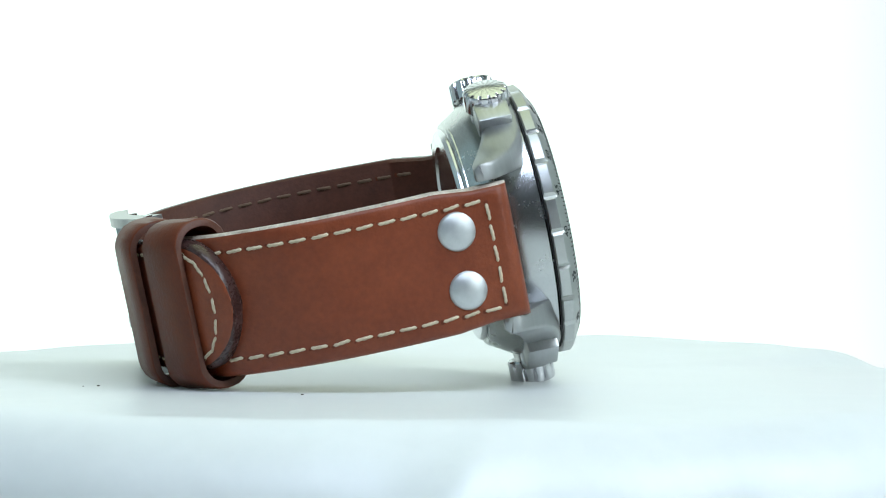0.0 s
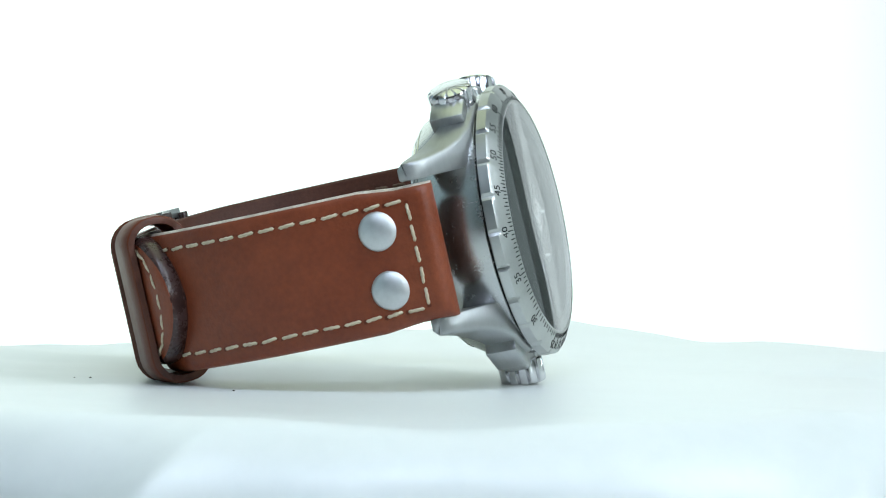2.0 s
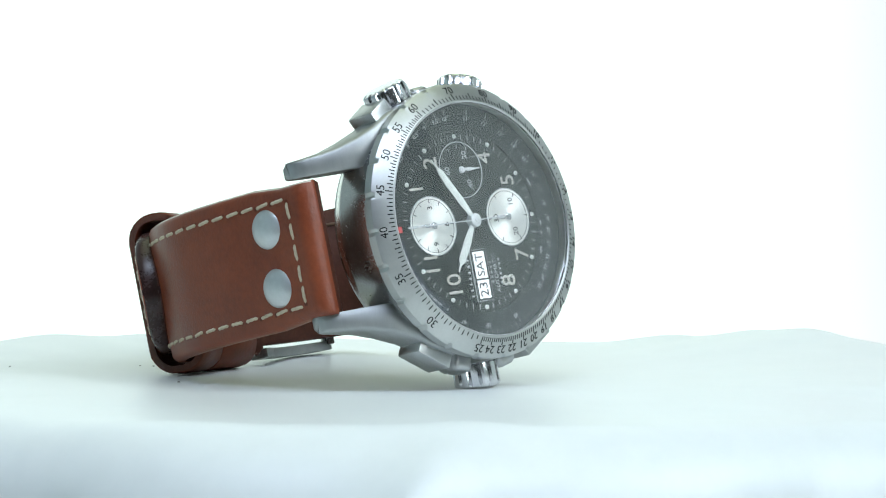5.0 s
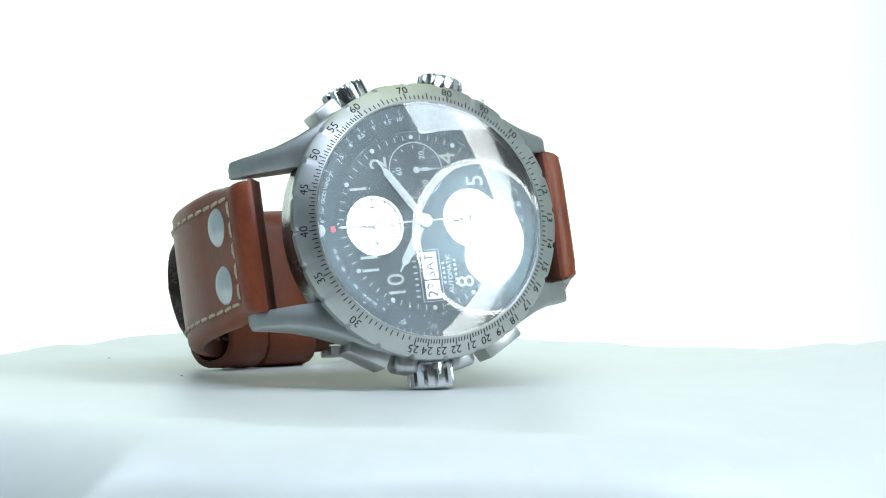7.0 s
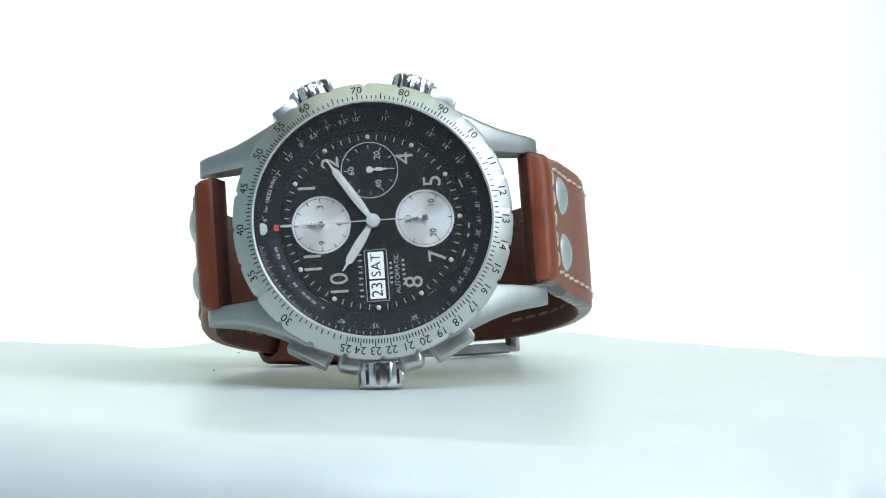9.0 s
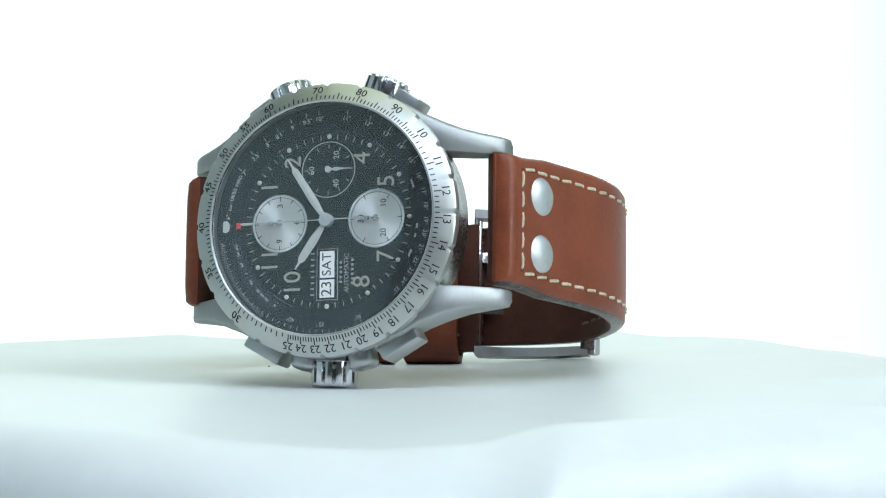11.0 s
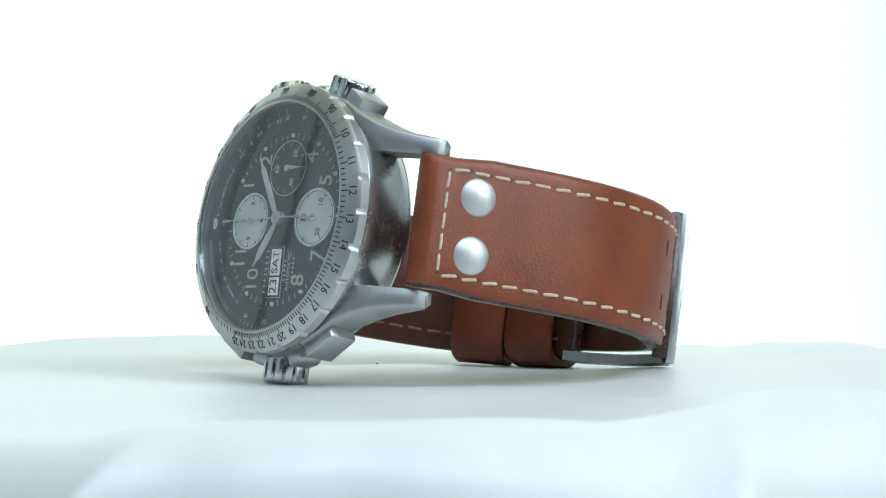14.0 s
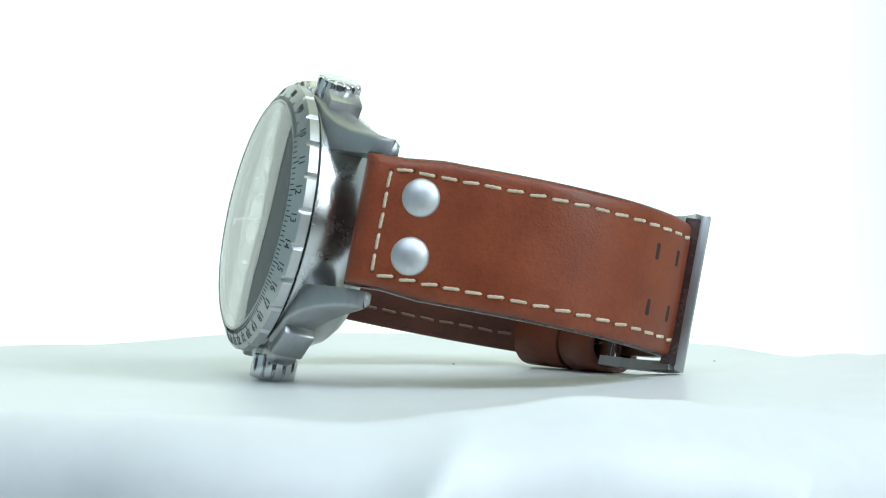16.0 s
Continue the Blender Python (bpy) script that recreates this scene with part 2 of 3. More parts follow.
flat_box("floor", (3.2, 3.2, 0.05), pose(0, 0, -0.865), FLOORM, "grey smooth floor of the small studio", "floor")
flat_box("wall_north", (3.2, 0.06, 2.6), pose(0, 1.6, 0.45), WALL, "pale painted wall behind the backdrop", "wall")
flat_box("wall_south", (3.2, 0.06, 2.6), pose(0, -1.6, 0.45), DARK_WALL, "unseen wall behind the camera, dark grey for dark reflections", "wall")
flat_box("wall_east", (0.06, 3.2, 2.6), pose(1.6, 0, 0.45), WALL, "pale painted wall of the small studio", "wall")
flat_box("wall_west", (0.06, 3.2, 2.6), pose(-1.6, 0, 0.45), WALL, "pale painted wall of the small studio", "wall")
flat_box("ceiling", (3.2, 3.2, 0.06), pose(0, 0, 1.75), WALL, "pale painted ceiling of the small studio", "ceiling")


def make_backdrop():
    """A white sweep that glows by itself and rises behind the turntable in one curve."""
    prof = [(0.26, -0.075)] + [(0.40 + 0.14 * math.sin(a), 0.065 - 0.14 * math.cos(a)) for a in np.linspace(0, math.pi / 2, 10)] + [(0.545, 0.35), (0.55, 0.62)]
    bm = bmesh.new()
    rows = [[bm.verts.new((x, y, z)) for x in np.linspace(-0.41, 0.345, 9)] for y, z in prof]
    for a, b in zip(rows, rows[1:]):
        for k in range(8):
            bm.faces.new((a[k], a[k + 1], b[k + 1], b[k]))
    bm.normal_update()
    bmesh.ops.solidify(bm, geom=bm.faces, thickness=0.002)
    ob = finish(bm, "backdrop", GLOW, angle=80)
    tagged(ob, "seamless white paper backdrop sweep, its bright light put in as glow", "backdrop", kind="structure")


make_backdrop()


def make_wing(plan):
    """An added, unseen sheet along a plan line: upright, and it glows for the glass to mirror."""
    bm = bmesh.new()
    rows = [[bm.verts.new((x, y, z)) for x, y in plan] for z in (-0.074, 0.62)]
    for k in range(len(plan) - 1):
        bm.faces.new((rows[0][k], rows[0][k + 1], rows[1][k + 1], rows[1][k]))
    bm.normal_update()
    bmesh.ops.solidify(bm, geom=bm.faces, thickness=0.002)
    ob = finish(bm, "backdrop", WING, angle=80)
    tagged(ob, "added unseen glowing sheet beside the white backdrop", "backdrop", kind="structure")


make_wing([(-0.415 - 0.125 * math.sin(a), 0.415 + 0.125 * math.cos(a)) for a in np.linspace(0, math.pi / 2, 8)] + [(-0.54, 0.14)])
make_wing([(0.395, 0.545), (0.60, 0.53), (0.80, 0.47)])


def make_board(x, y0, y1, high, mat, label):
    """An added, unseen card on a small foot beside the turntable, which throws light back."""
    top = new("reflector_board")
    top.location = (x, (y0 + y1) / 2, -0.076)
    tagged(top, label, "reflector", "reflector cards")
    bm = bmesh.new()
    vs = [bm.verts.new((0, y * (y1 - y0) / 2, z)) for y, z in ((-1, 0.008), (1, 0.008), (1, high), (-1, high))]
    bm.faces.new(vs)
    if mat is CARD:
        bm.normal_update()
        bmesh.ops.solidify(bm, geom=bm.faces, thickness=0.005)
    part("card", bm, mat, top, smooth=False)
    part("foot", box(60, (y1 - y0) * 700, 8, at(0, 0, 4), 1), CARD, top)


# helpers out of view that brighten the glass; their gap mirrors as a dark band
make_board(0.47, -0.06, 0.40, 0.528, DIFFUSER, "added unseen white translucent diffuser card standing on the table beside the turntable")
make_board(-0.56, -0.80, -0.119, 0.72, CARD, "added unseen wide pale blue-grey card standing on the table beside the turntable")
make_board(-0.56, -0.091, 0.13, 0.72, CARD, "added unseen narrow pale blue-grey card standing on the table beside the turntable")


def make_lamp():
    """A dish lamp on a stand: a round opal bulb glows in a grey dish with a white rim."""
    top = new("studio_lamp")
    top.location = (LAMP_EYE[0] + 0.13, LAMP_EYE[1] - 0.10, -0.076)
    tagged(top, "grey dish lamp with a glowing opal bulb on a stand", "studio lamp")
    put = Matrix.Translation(top.location).inverted() @ look(LAMP_EYE, LAMP_AIM) @ pose(0, 0, 0, 180, 0, 0)
    dish = part("dish", lathe([(0, -118), (40, -114), (90, -84), (122, -30), (135, 8), (138, 8), (126, -32), (94, -89), (40, -121), (0, -124)], 64), DISH, top)
    rim = part("rim", lathe([(125, 8.5), (130, 16.5), (136, 23), (142, 27.5), (144, 26), (144, 8.5)], 64, closed=True), POLISHED, top)
    bulb = part("bulb", lathe([(70 * math.sin(a), -40 + 70 * math.cos(a)) for a in np.linspace(0, math.pi, 17)], 32), BULB, top, "glowing round opal bulb")
    socket = part("socket", lathe([(0, -125), (30, -125), (30, -150), (24, -190), (0, -192)], 32), PLASTIC, top)
    for ob in (dish, rim, bulb, socket):
        ob.matrix_basis = put
    part("pole", lathe([(0, 12), (9, 12), (9, 372), (0, 374)], 24), PLASTIC, top)
    part("base", lathe([(0, 0), (90, 0), (92, 3), (90, 10), (14, 13), (0, 13)], 48), PLASTIC, top)


make_lamp()


def make_table():
    top = new("table")
    top.location = (0, 0, -0.84)
    tagged(top, "plain white work table under the turntable", "table")
    ob = part("tabletop", box(1960, 1800, 26, bevel=3), PLASTIC, top)
    ob.location = (0, 0, 0.84 - 0.076 - 0.013)
    for x in (-0.92, 0.92):
        for y in (-0.82, 0.82):
            leg = part("leg", box(45, 45, 738, bevel=3), PLASTIC, top)
            leg.location = (x, y, 0.369)


make_table()


# ---------------------------------------------------------------- turntable and cloth
def make_turntable():
    top = new("turntable")
    tagged(top, "round white motorised turntable under the cloth", "turntable")
    part("plate", lathe([(0, -6), (93, -6), (94.5, -7), (94.5, -14), (93, -15), (0, -15)], 96), PLASTIC, top)
    part("foot", lathe([(0, -15.2), (70, -15.2), (72, -17), (76, -72), (75, -76), (0, -76)], 64), PLASTIC, top)
    return top


# heights of the cloth's rim, millimetres, by the bearing in degrees: how it happens to lie over the edge
RIM = ((-180, 1.9), (-170, 1.5), (-157, 0.8), (-148, 1.2), (-124, 1.0), (-90, 0.0), (-66, -2.0), (-58, -1.6), (-50, 0.6), (-43, 1.6),
       (-25, 2.2), (-14, 1.6), (-6, 3.0), (4, 5.2), (10, 4.7), (20, 2.3), (32, 0.6), (45, 0.0), (54, 0.2), (66, 0.8), (78, 2.6),
       (86, 2.0), (95, 3.0), (103, 2.2), (113, 0.4), (123, -0.5), (133, 0.8), (150, 1.8), (165, 1.7), (180, 1.9))
# hanging folds: bearing, half width, reach
FOLDS = ((-172, 6, 9), (-149, 12, -4), (-122, 7, 10), (-92, 16, -4), (-49, 6, 9), (-30, 10, -4), (-4, 5, 11), (22, 8, 8), (52, 7, 9), (84, 8, 8), (115, 6, 9), (143, 8, 8))


def wrap(d):
    return (d + 180) % 360 - 180


def rim_height(deg):
    d = wrap(deg)
    for (a, u), (b, v) in zip(RIM, RIM[1:]):
        if a <= d <= b:
            t = (d - a) / (b - a)
            return u + (v - u) * (t * t * (3 - 2 * t))
    return RIM[0][1]


def cloth_height(x, y):
    """Height of the cloth's upper side, millimetres, over the plate."""
    r = math.hypot(x, y)
    a = math.degrees(math.atan2(y, x))
    w = min(1.0, max(0.0, (r - 40) / 62))
    z = w ** 1.5 * rim_height(a)
    for deg, half, reach in FOLDS:
        z += 0.05 * reach * w ** 2.5 * math.exp(-(wrap(a - deg) / (half * 0.5)) ** 2)
    z += (0.5 * noise.noise((x * 0.03, y * 0.03, 3.1)) + 0.22 * noise.noise((x * 0.08, y * 0.08, 8.0))) * (0.25 + 0.75 * w)
    z += 1.3 * math.exp(-((x - 18) ** 2 + (y - 46) ** 2) / 320.0)
    return z


def make_cloth():
    bm = bmesh.new()
    n = 480
    rows = []
    flat = [0.01] + [2.5 * k for k in range(1, 41)]
    hang = 30
    for r in flat:
        rows.append([bm.verts.new((r * MM * math.cos(a), r * MM * math.sin(a), cloth_height(r * math.cos(a), r * math.sin(a)) * MM))
                     for a in (2 * math.pi * k / n for k in range(n))])
    for j in range(1, hang + 1):
        row = []
        for k in range(n):
            a = 2 * math.pi * k / n
            deg = math.degrees(a)
            u = j / hang
            if u < 0.5:                       # round shoulder, then the hanging fall
                t = u / 0.5 * math.pi / 2
                r, z = 100 + 15 * math.sin(t), -13 * (1 - math.cos(t))
            else:
                v = (u - 0.5) / 0.5
                r, z = 115 + 4 * v, -13 - 60 * v
            for d, half, reach in FOLDS:
                lean = d - 11 * u              # the folds lean as they fall
                q = abs(wrap(deg - lean)) / (half * (0.4 + 0.6 * u))
                r += 0.85 * reach * min(1.0, u * 1.6) * (0.65 * math.exp(-q * q) + 0.45 * math.exp(-(q * q * 9 + 0.02) ** 0.5))
            r += 1.4 * u * noise.noise((math.cos(a) * 6, math.sin(a) * 6, u * 3))
            z0 = cloth_height(100 * math.cos(a), 100 * math.sin(a)) * max(0.0, 1 - u)
            row.append(bm.verts.new((r * MM * math.cos(a), r * MM * math.sin(a), max(z + z0, -74.5) * MM)))
        rows.append(row)
    for a, b in zip(rows, rows[1:]):
        for k in range(n):
            bm.faces.new((a[k], b[k], b[(k + 1) % n], a[(k + 1) % n]))
    bmesh.ops.recalc_face_normals(bm, faces=bm.faces)
    ob = finish(bm, "cloth", CLOTH, angle=180)
    return tagged(ob, "white satin cloth draped in soft folds over the turntable", "cloth")


def make_lint(cloth, x, y, size):
    """A fleck of dark lint that lies on the cloth."""
    bm = bmesh.new()
    bmesh.ops.create_icosphere(bm, subdivisions=1, radius=size * MM)
    for v in bm.verts:
        v.co *= random.uniform(0.6, 1.3)
        v.co.z *= 0.45
    ob = part("lint", bm, LEATHER_EDGE, cloth, "dark fleck of lint")
    ob.location = (x * MM, y * MM, (cloth_height(x, y) + 0.25 * size) * MM)


turntable = make_turntable()
cloth = make_cloth()
for x, y, size in ((-34.4, 15.6, 0.25), (-37.7, 64.6, 0.22), (-17.7, 49.1, 0.28), (-19.0, 51.5, 0.18)):
    make_lint(cloth, x, y, size)

# ---------------------------------------------------------------- the watch, built in its own space: x to three, y to twelve, z out of the dial
AXES = Matrix(((-0.0928, -0.9902, 0.1044, 0), (0.2017, -0.1214, -0.9719, 0), (0.9750, -0.0691, 0.2110, 0), (0, 0, 0, 1)))
REST = Matrix.Translation((-2.54 * MM, -21.83 * MM, (31.9 - 4.94) * MM)) @ AXES.to_quaternion().to_matrix().to_4x4()
watch = new("wristwatch")
tagged(watch, "steel chronograph watch, black dial, brown leather strap, on its side", "wristwatch")


def make_case():
    prof = [(17.5, -12.4), (18.6, -12.2), (19.2, -11.3), (20.4, -9.4), (21.6, -7.3), (21.7, -1.3), (21.4, -0.9), (19.0, -0.9), (19.0, -11.8)]
    case = part("case", lathe(prof, 128, closed=True), CASE_STEEL, watch, "brushed steel watch case")
    part("case_back", lathe([(0, -12.9), (14.5, -12.9), (15, -13.3), (17.4, -13.3), (17.9, -12.7), (17.9, -12.2), (0, -12.0)], 96), POLISHED, watch, "polished steel case back")
    part("seam", lathe([(20.4, -1.0), (21.75, -1.0), (21.75, -0.7), (20.4, -0.7)], 128, closed=True), SEAM, case)
    return case


def make_lug(sx, sy):
    """A tapering horn: rings along y, each a rounded quadrilateral in x and z."""
    rings = []
    stations = ((8.0, 11.5, 20.8, -1.15, -6.4), (12.5, 11.2, 19.0, -1.2, -7.0), (15.5, 11.05, 17.3, -1.45, -8.0), (18.5, 11.0, 15.9, -2.5, -9.2),
                (21.5, 11.0, 14.8, -4.2, -10.5), (24.5, 11.0, 14.2, -6.3, -11.4), (26.0, 11.0, 14.0, -7.35, -11.55),
                (27.0, 11.0, 13.85, -8.3, -11.6), (27.6, 11.05, 13.75, -9.2, -11.55), (27.9, 11.15, 13.65, -10.2, -11.4))
    for y, x0, x1, z1, z0 in stations:
        b = 0.28
        ring = [(x0 + b, z0), (x1 - b * 3, z0), (x1, z0 + b * 3), (x1, z1 - b * 2), (x1 - b, z1 - b * 0.6), (x1 - b * 2, z1), (x0 + b, z1), (x0, z1 - b), (x0, z0 + b)]
        slant = max(0.0, (y - 24.5) / 3.2) * -0.12      # the end runs on from the sloping top
        rings.append([(sx * x, sy * (y + slant * (z - z1 + 2.2)), z) for x, z in ring])
    part("lug", loft(rings), LUG_STEEL, watch, "brushed steel lug", angle=48)


def make_bezel():
    def notch(a, i):
        d = abs((a / (2 * math.pi) * 24) % 1 - 0.5) * 2          # 1 in a notch
        return -0.42 * max(0.0, (d - 0.86) / 0.14) ** 0.5 if i in (4, 5) else 0.0
    prof = [(19.1, -0.3), (19.1, 2.70), (19.35, 2.88), (22.05, 1.42), (22.5, 1.0), (22.5, -0.55), (22.2, -0.72), (19.1, -0.72)]
    bezel = part("bezel", lathe(prof, 480, closed=True, radius=notch), BEZEL_STEEL, watch, "satin steel bezel with engraved slide rule scale", angle=25)
    slope = math.degrees(math.atan2(1.46, 2.7))

    def on_bezel(r, deg):
        x, y, _ = clock(r, deg)
        z = 2.88 - (r - 19.35) * 1.46 / 2.7
        return Matrix.Translation((x * MM, y * MM, (z + 0.015) * MM)) @ Matrix.Rotation(radians(-deg), 4, "Z") @ Matrix.Rotation(radians(-slope), 4, "X")
    where = lambda v: 142.3 + 360 * math.log10(v / 10)
    for v in (*range(10, 26), 30, 35, 40, 45, 50, 55, 60, 70, 80, 90):
        lettering("numeral", str(v), 1.9, on_bezel(21.25, where(v)), BLACK_INK, bezel)
    bm = bmesh.new()
    ticks = []
    for k in range(100, 250, 2):
        ticks.append((k / 10, 1.25 if k % 10 == 0 else 0.75))
    for k in range(250, 600, 5):
        ticks.append((k / 10, 1.25 if k % 50 == 0 else (0.95 if k % 10 == 0 else 0.65)))
    for k in range(60, 100):
        ticks.append((k, 1.25 if k % 5 == 0 else 0.75))
    for v, ln in ticks:
        box(0.17, ln, 0.05, on_bezel(19.5 + ln / 2, where(v)), bm=bm)
    part("engraved_scale", bm, BLACK_INK, bezel, smooth=False)


SUNK = -1.1          # depth of the dial under the rim


def make_dial():
    dial = part("dial", lathe([(0, -0.05), (14.7, -0.05), (14.7, -0.6), (0, -0.6)], 96), DIAL, watch, "matt black dial")
    ring = part("inner_ring", lathe([(14.75, -0.1), (14.8, 0.15), (19.05, 0.75), (19.05, -0.5), (14.75, -0.5)], 128, closed=True), RING, watch,
                "black inner scale ring with small white figures")
    dial.location.z = ring.location.z = SUNK * MM
    # slate band of the ring between twelve and nine: a reflection put in colour
    rows = []
    bm = bmesh.new()
    for k in range(37):
        deg = 302 + 52 * k / 36
        rows.append([bm.verts.new(Vector(clock(r, deg, 0.15 + (r - 14.8) * 0.6 / 4.25 + 0.02)) * MM) for r in (15.2, 16.8)])
    for a, b in zip(rows, rows[1:]):
        bm.faces.new((a[0], a[1], b[1], b[0]))
    bmesh.ops.recalc_face_normals(bm, faces=bm.faces)
    part("painted_reflection", bm, RING_SHEEN, ring, smooth=False)

    def on(r, deg, z, upright=False):
        x, y, _ = clock(r, deg)
        return at(x, y, z, 0, 0, 0 if upright else -deg)
    ring_z = lambda r: 0.15 + (r - 14.8) * 0.6 / 4.25 + 0.03
    figures = (("7", 31.3), ("7.5", 42), ("8", 51.8), ("8.5", 60.1), ("9", 68.8), ("9.5", 77.6), ("10", 84.6), ("11", 100.6), ("12", 113.9), ("13", 126.5),
               ("14", 137.6), ("15", 148), ("16", 157.9), ("17", 166.9), ("18", 175), ("19", 183.1), ("20", 190.6), ("21", 198.6), ("22", 206.1),
               ("23", 212.5), ("24", 218.8), ("25", 225), ("30", 251.2), ("35", 273), ("40", 291))
    for words, deg in figures:
        # white figures past 150 degrees take grey ink, their dimness painted in
        lettering("figure", words + "°", 1.05, on(16.8, deg, ring_z(16.8)), WHITE_INK if deg < 150 else GREY_INK, ring)
        if deg < 150:
            bm = box(0.1, 0.9, 0.03, on(17.9, deg, ring_z(17.9)))
            part("figure_tick", bm, WHITE_INK, ring, smooth=False)
    for k in range(34):
        bm = box(0.09, 0.5 if k % 5 else 0.85, 0.03, on(18.0, 232 + 118 * k / 33, ring_z(18.0)))
        part("figure_tick", bm, WHITE_INK, ring, smooth=False)
    # curved words of the ring, letter by letter
    for words, r, a0, step, size in (("for CROSS WIND", 17.1, 9.0, 1.45, 0.85), ("6°", 17.2, 4.4, 1.5, 1.0)):
        for i, ch in enumerate(words):
            if ch != " ":
                lettering("letter", ch, size, on(r, a0 + i * step, ring_z(r)), WHITE_INK, ring)
    for deg, span in ((346, 8), (337, 4), (331, 1), (325, 4), (314, 11), (304, 2)):
        for j in range(int(span * 1.25)):
            if j % 5 != 4:
                bm = box(0.13, 0.42, 0.03, on(16.0, deg - span / 2 + j / 1.25, ring_z(16.0) + 0.02))
                part("print_bar", bm, GREY_INK, ring, smooth=False)
    for k in range(40):
        bm = box(0.08, 0.55, 0.03, on(18.35, 306 + 1.15 * k, ring_z(18.35)))
        part("figure_tick", bm, GREY_INK, ring, smooth=False)
    for deg, span in ((160, 7), (186, 4), (192, 3), (203, 6)):
        bm = box(span * 0.2, 0.28, 0.03, on(15.3, deg, ring_z(15.3)))
        part("print_bar", bm, GREY_INK, ring, smooth=False)
    # marker at twelve of the ring
    bm = lathe([(0, 0.03), (0.72, 0.03), (0.78, 0.0), (0.78, -0.02)], 24)
    bmesh.ops.scale(bm, vec=(1.25, 1.0, 1.0), verts=bm.verts)
    bmesh.ops.transform(bm, matrix=at(-0.1, 17.6, ring_z(17.6)), verts=bm.verts)
    part("ring_marker", bm, WHITE_INK, ring, "white oval marker")
    part("ring_arrow", box(1.0, 0.9, 0.04, at(0, 15.45, ring_z(15.45)), 0), RED_INK, ring, "red arrow marker", smooth=False)

    # minute track and hour dots
    for k in range(60):
        if k % 5:
            part("minute_tick", box(0.14, 0.85, 0.04, on(13.75, k * 6, 0.0)), GREY_INK, dial, smooth=False)
    for k in range(12):
        if k == 0:
            continue
        bm = lathe([(0, 0.30), (0.20, 0.26), (0.34, 0.12), (0.38, -0.04)], 20)
        ob = part("hour_dot", bm, LUME, dial)
        ob.matrix_basis = on(13.85, k * 30, 0.0)
    for v, x, y in (("1", 6.08, 10.06), ("2", 10.0, 6.1), ("4", 10.0, -5.8), ("5", 5.99, -9.95), ("7", -6.2, -10.0), ("8", -10.1, -6.0),
                    ("10", -9.85, 5.85), ("11", -5.98, 9.8)):
        lettering("hour_numeral", v, 4.1, at(x, y, 0.0), LUME_GREY, dial, "pale grey hour numeral", 0.05)

    # three counters
    def counter(cx, cy, r, mat, ink, figs, marks, hand_deg, label, hand_mat):
        prof = [(0, 0.0), (r - 0.35, 0.0), (r - 0.3, 0.05), (r, 0.06), (r + 0.05, 0.0), (r + 0.05, -0.05)]
        c = part("subdial", lathe(prof, 72), mat, dial, label)
        c.matrix_basis = at(cx, cy, 0.0)
        if ink is WHITE_INK:
            rim = part("subdial_rim", lathe([(r - 0.02, 0.03), (r + 0.04, 0.09), (r + 0.14, 0.09), (r + 0.14, 0.03)], 72, closed=True), WHITE_INK, dial)
        else:
            rim = part("subdial_rim", lathe([(r - 0.02, 0.03), (r - 0.02, 0.10), (r + 0.14, 0.10), (r + 0.14, 0.03)], 72, closed=True), POLISHED, dial)
            line = part("subdial_line", lathe([(r - 0.42, 0.02), (r - 0.42, 0.062), (r - 0.36, 0.062), (r - 0.36, 0.02)], 72, closed=True), ink, dial)
            line.matrix_basis = at(cx, cy, 0.01)
        rim.matrix_basis = at(cx, cy, 0.0)
        for k in range(marks):
            x, y, _ = clock(r - 0.65, 360 * k / marks)
            part("subdial_tick", box(0.12, 0.75 if ink is BLACK_INK else 0.6, 0.03, at(cx + x, cy + y, 0.075, 0, 0, -360 * k / marks)), ink, dial, smooth=False)
        for words, rr, deg in figs:
            x, y, _ = clock(rr, deg)
            lettering("subdial_figure", words, 1.4, at(cx + x, cy + y, 0.05), ink, dial)
        bm = lathe([(0, 0.55), (0.42, 0.52), (0.55, 0.4), (0.55, 0.1)], 24)
        box(0.34, 2.6, 0.12, at(0, 1.4, 0.38), 0.04, bm=bm)
        box(0.62, 1.0, 0.12, at(0, 1.5, 0.40), 0.05, bm=bm)
        box(0.14, 1.3, 0.10, at(0, 3.1, 0.38), bm=bm)
        h = part("subdial_hand", bm, hand_mat, dial)
        h.matrix_basis = at(cx, cy, 0.0, 0, 0, -hand_deg)
    counter(0.0, 8.25, 4.65, SUNRAY, BLACK_INK, (("3", 2.9, 90), ("6", 2.9, 180), ("9", 2.9, 270)), 12, 2, "silver sunray hour counter", POLISHED)
    counter(0.0, -8.3, 4.65, SUNRAY, BLACK_INK, (("10", 2.7, 117), ("20", 2.7, 243), ("30", 2.6, 0)), 6, 1, "silver sunray minute counter", POLISHED)
    counter(8.4, 0.0, 4.45, DIAL, WHITE_INK, (("60", 2.9, 0), ("20", 2.7, 120), ("40", 2.7, 240)), 12, 180, "black running seconds counter with white ring", WHITE_INK)

    # day and date window, reading along x
    part("date_frame", box(8.3, 3.65, 0.10, at(-8.7, -0.05, 0.0), 0.04), GREY_INK, dial)
    part("date_gap", box(8.1, 3.4, 0.10, at(-8.7, -0.05, 0.02), 0), DIAL, dial)
    part("date_disc", box(2.9, 2.5, 0.08, at(-11.0, -0.05, 0.07), 0), PAPER, dial, "white date disc")
    part("day_disc", box(4.3, 2.5, 0.08, at(-7.1, -0.05, 0.07), 0), PAPER, dial, "white day disc")
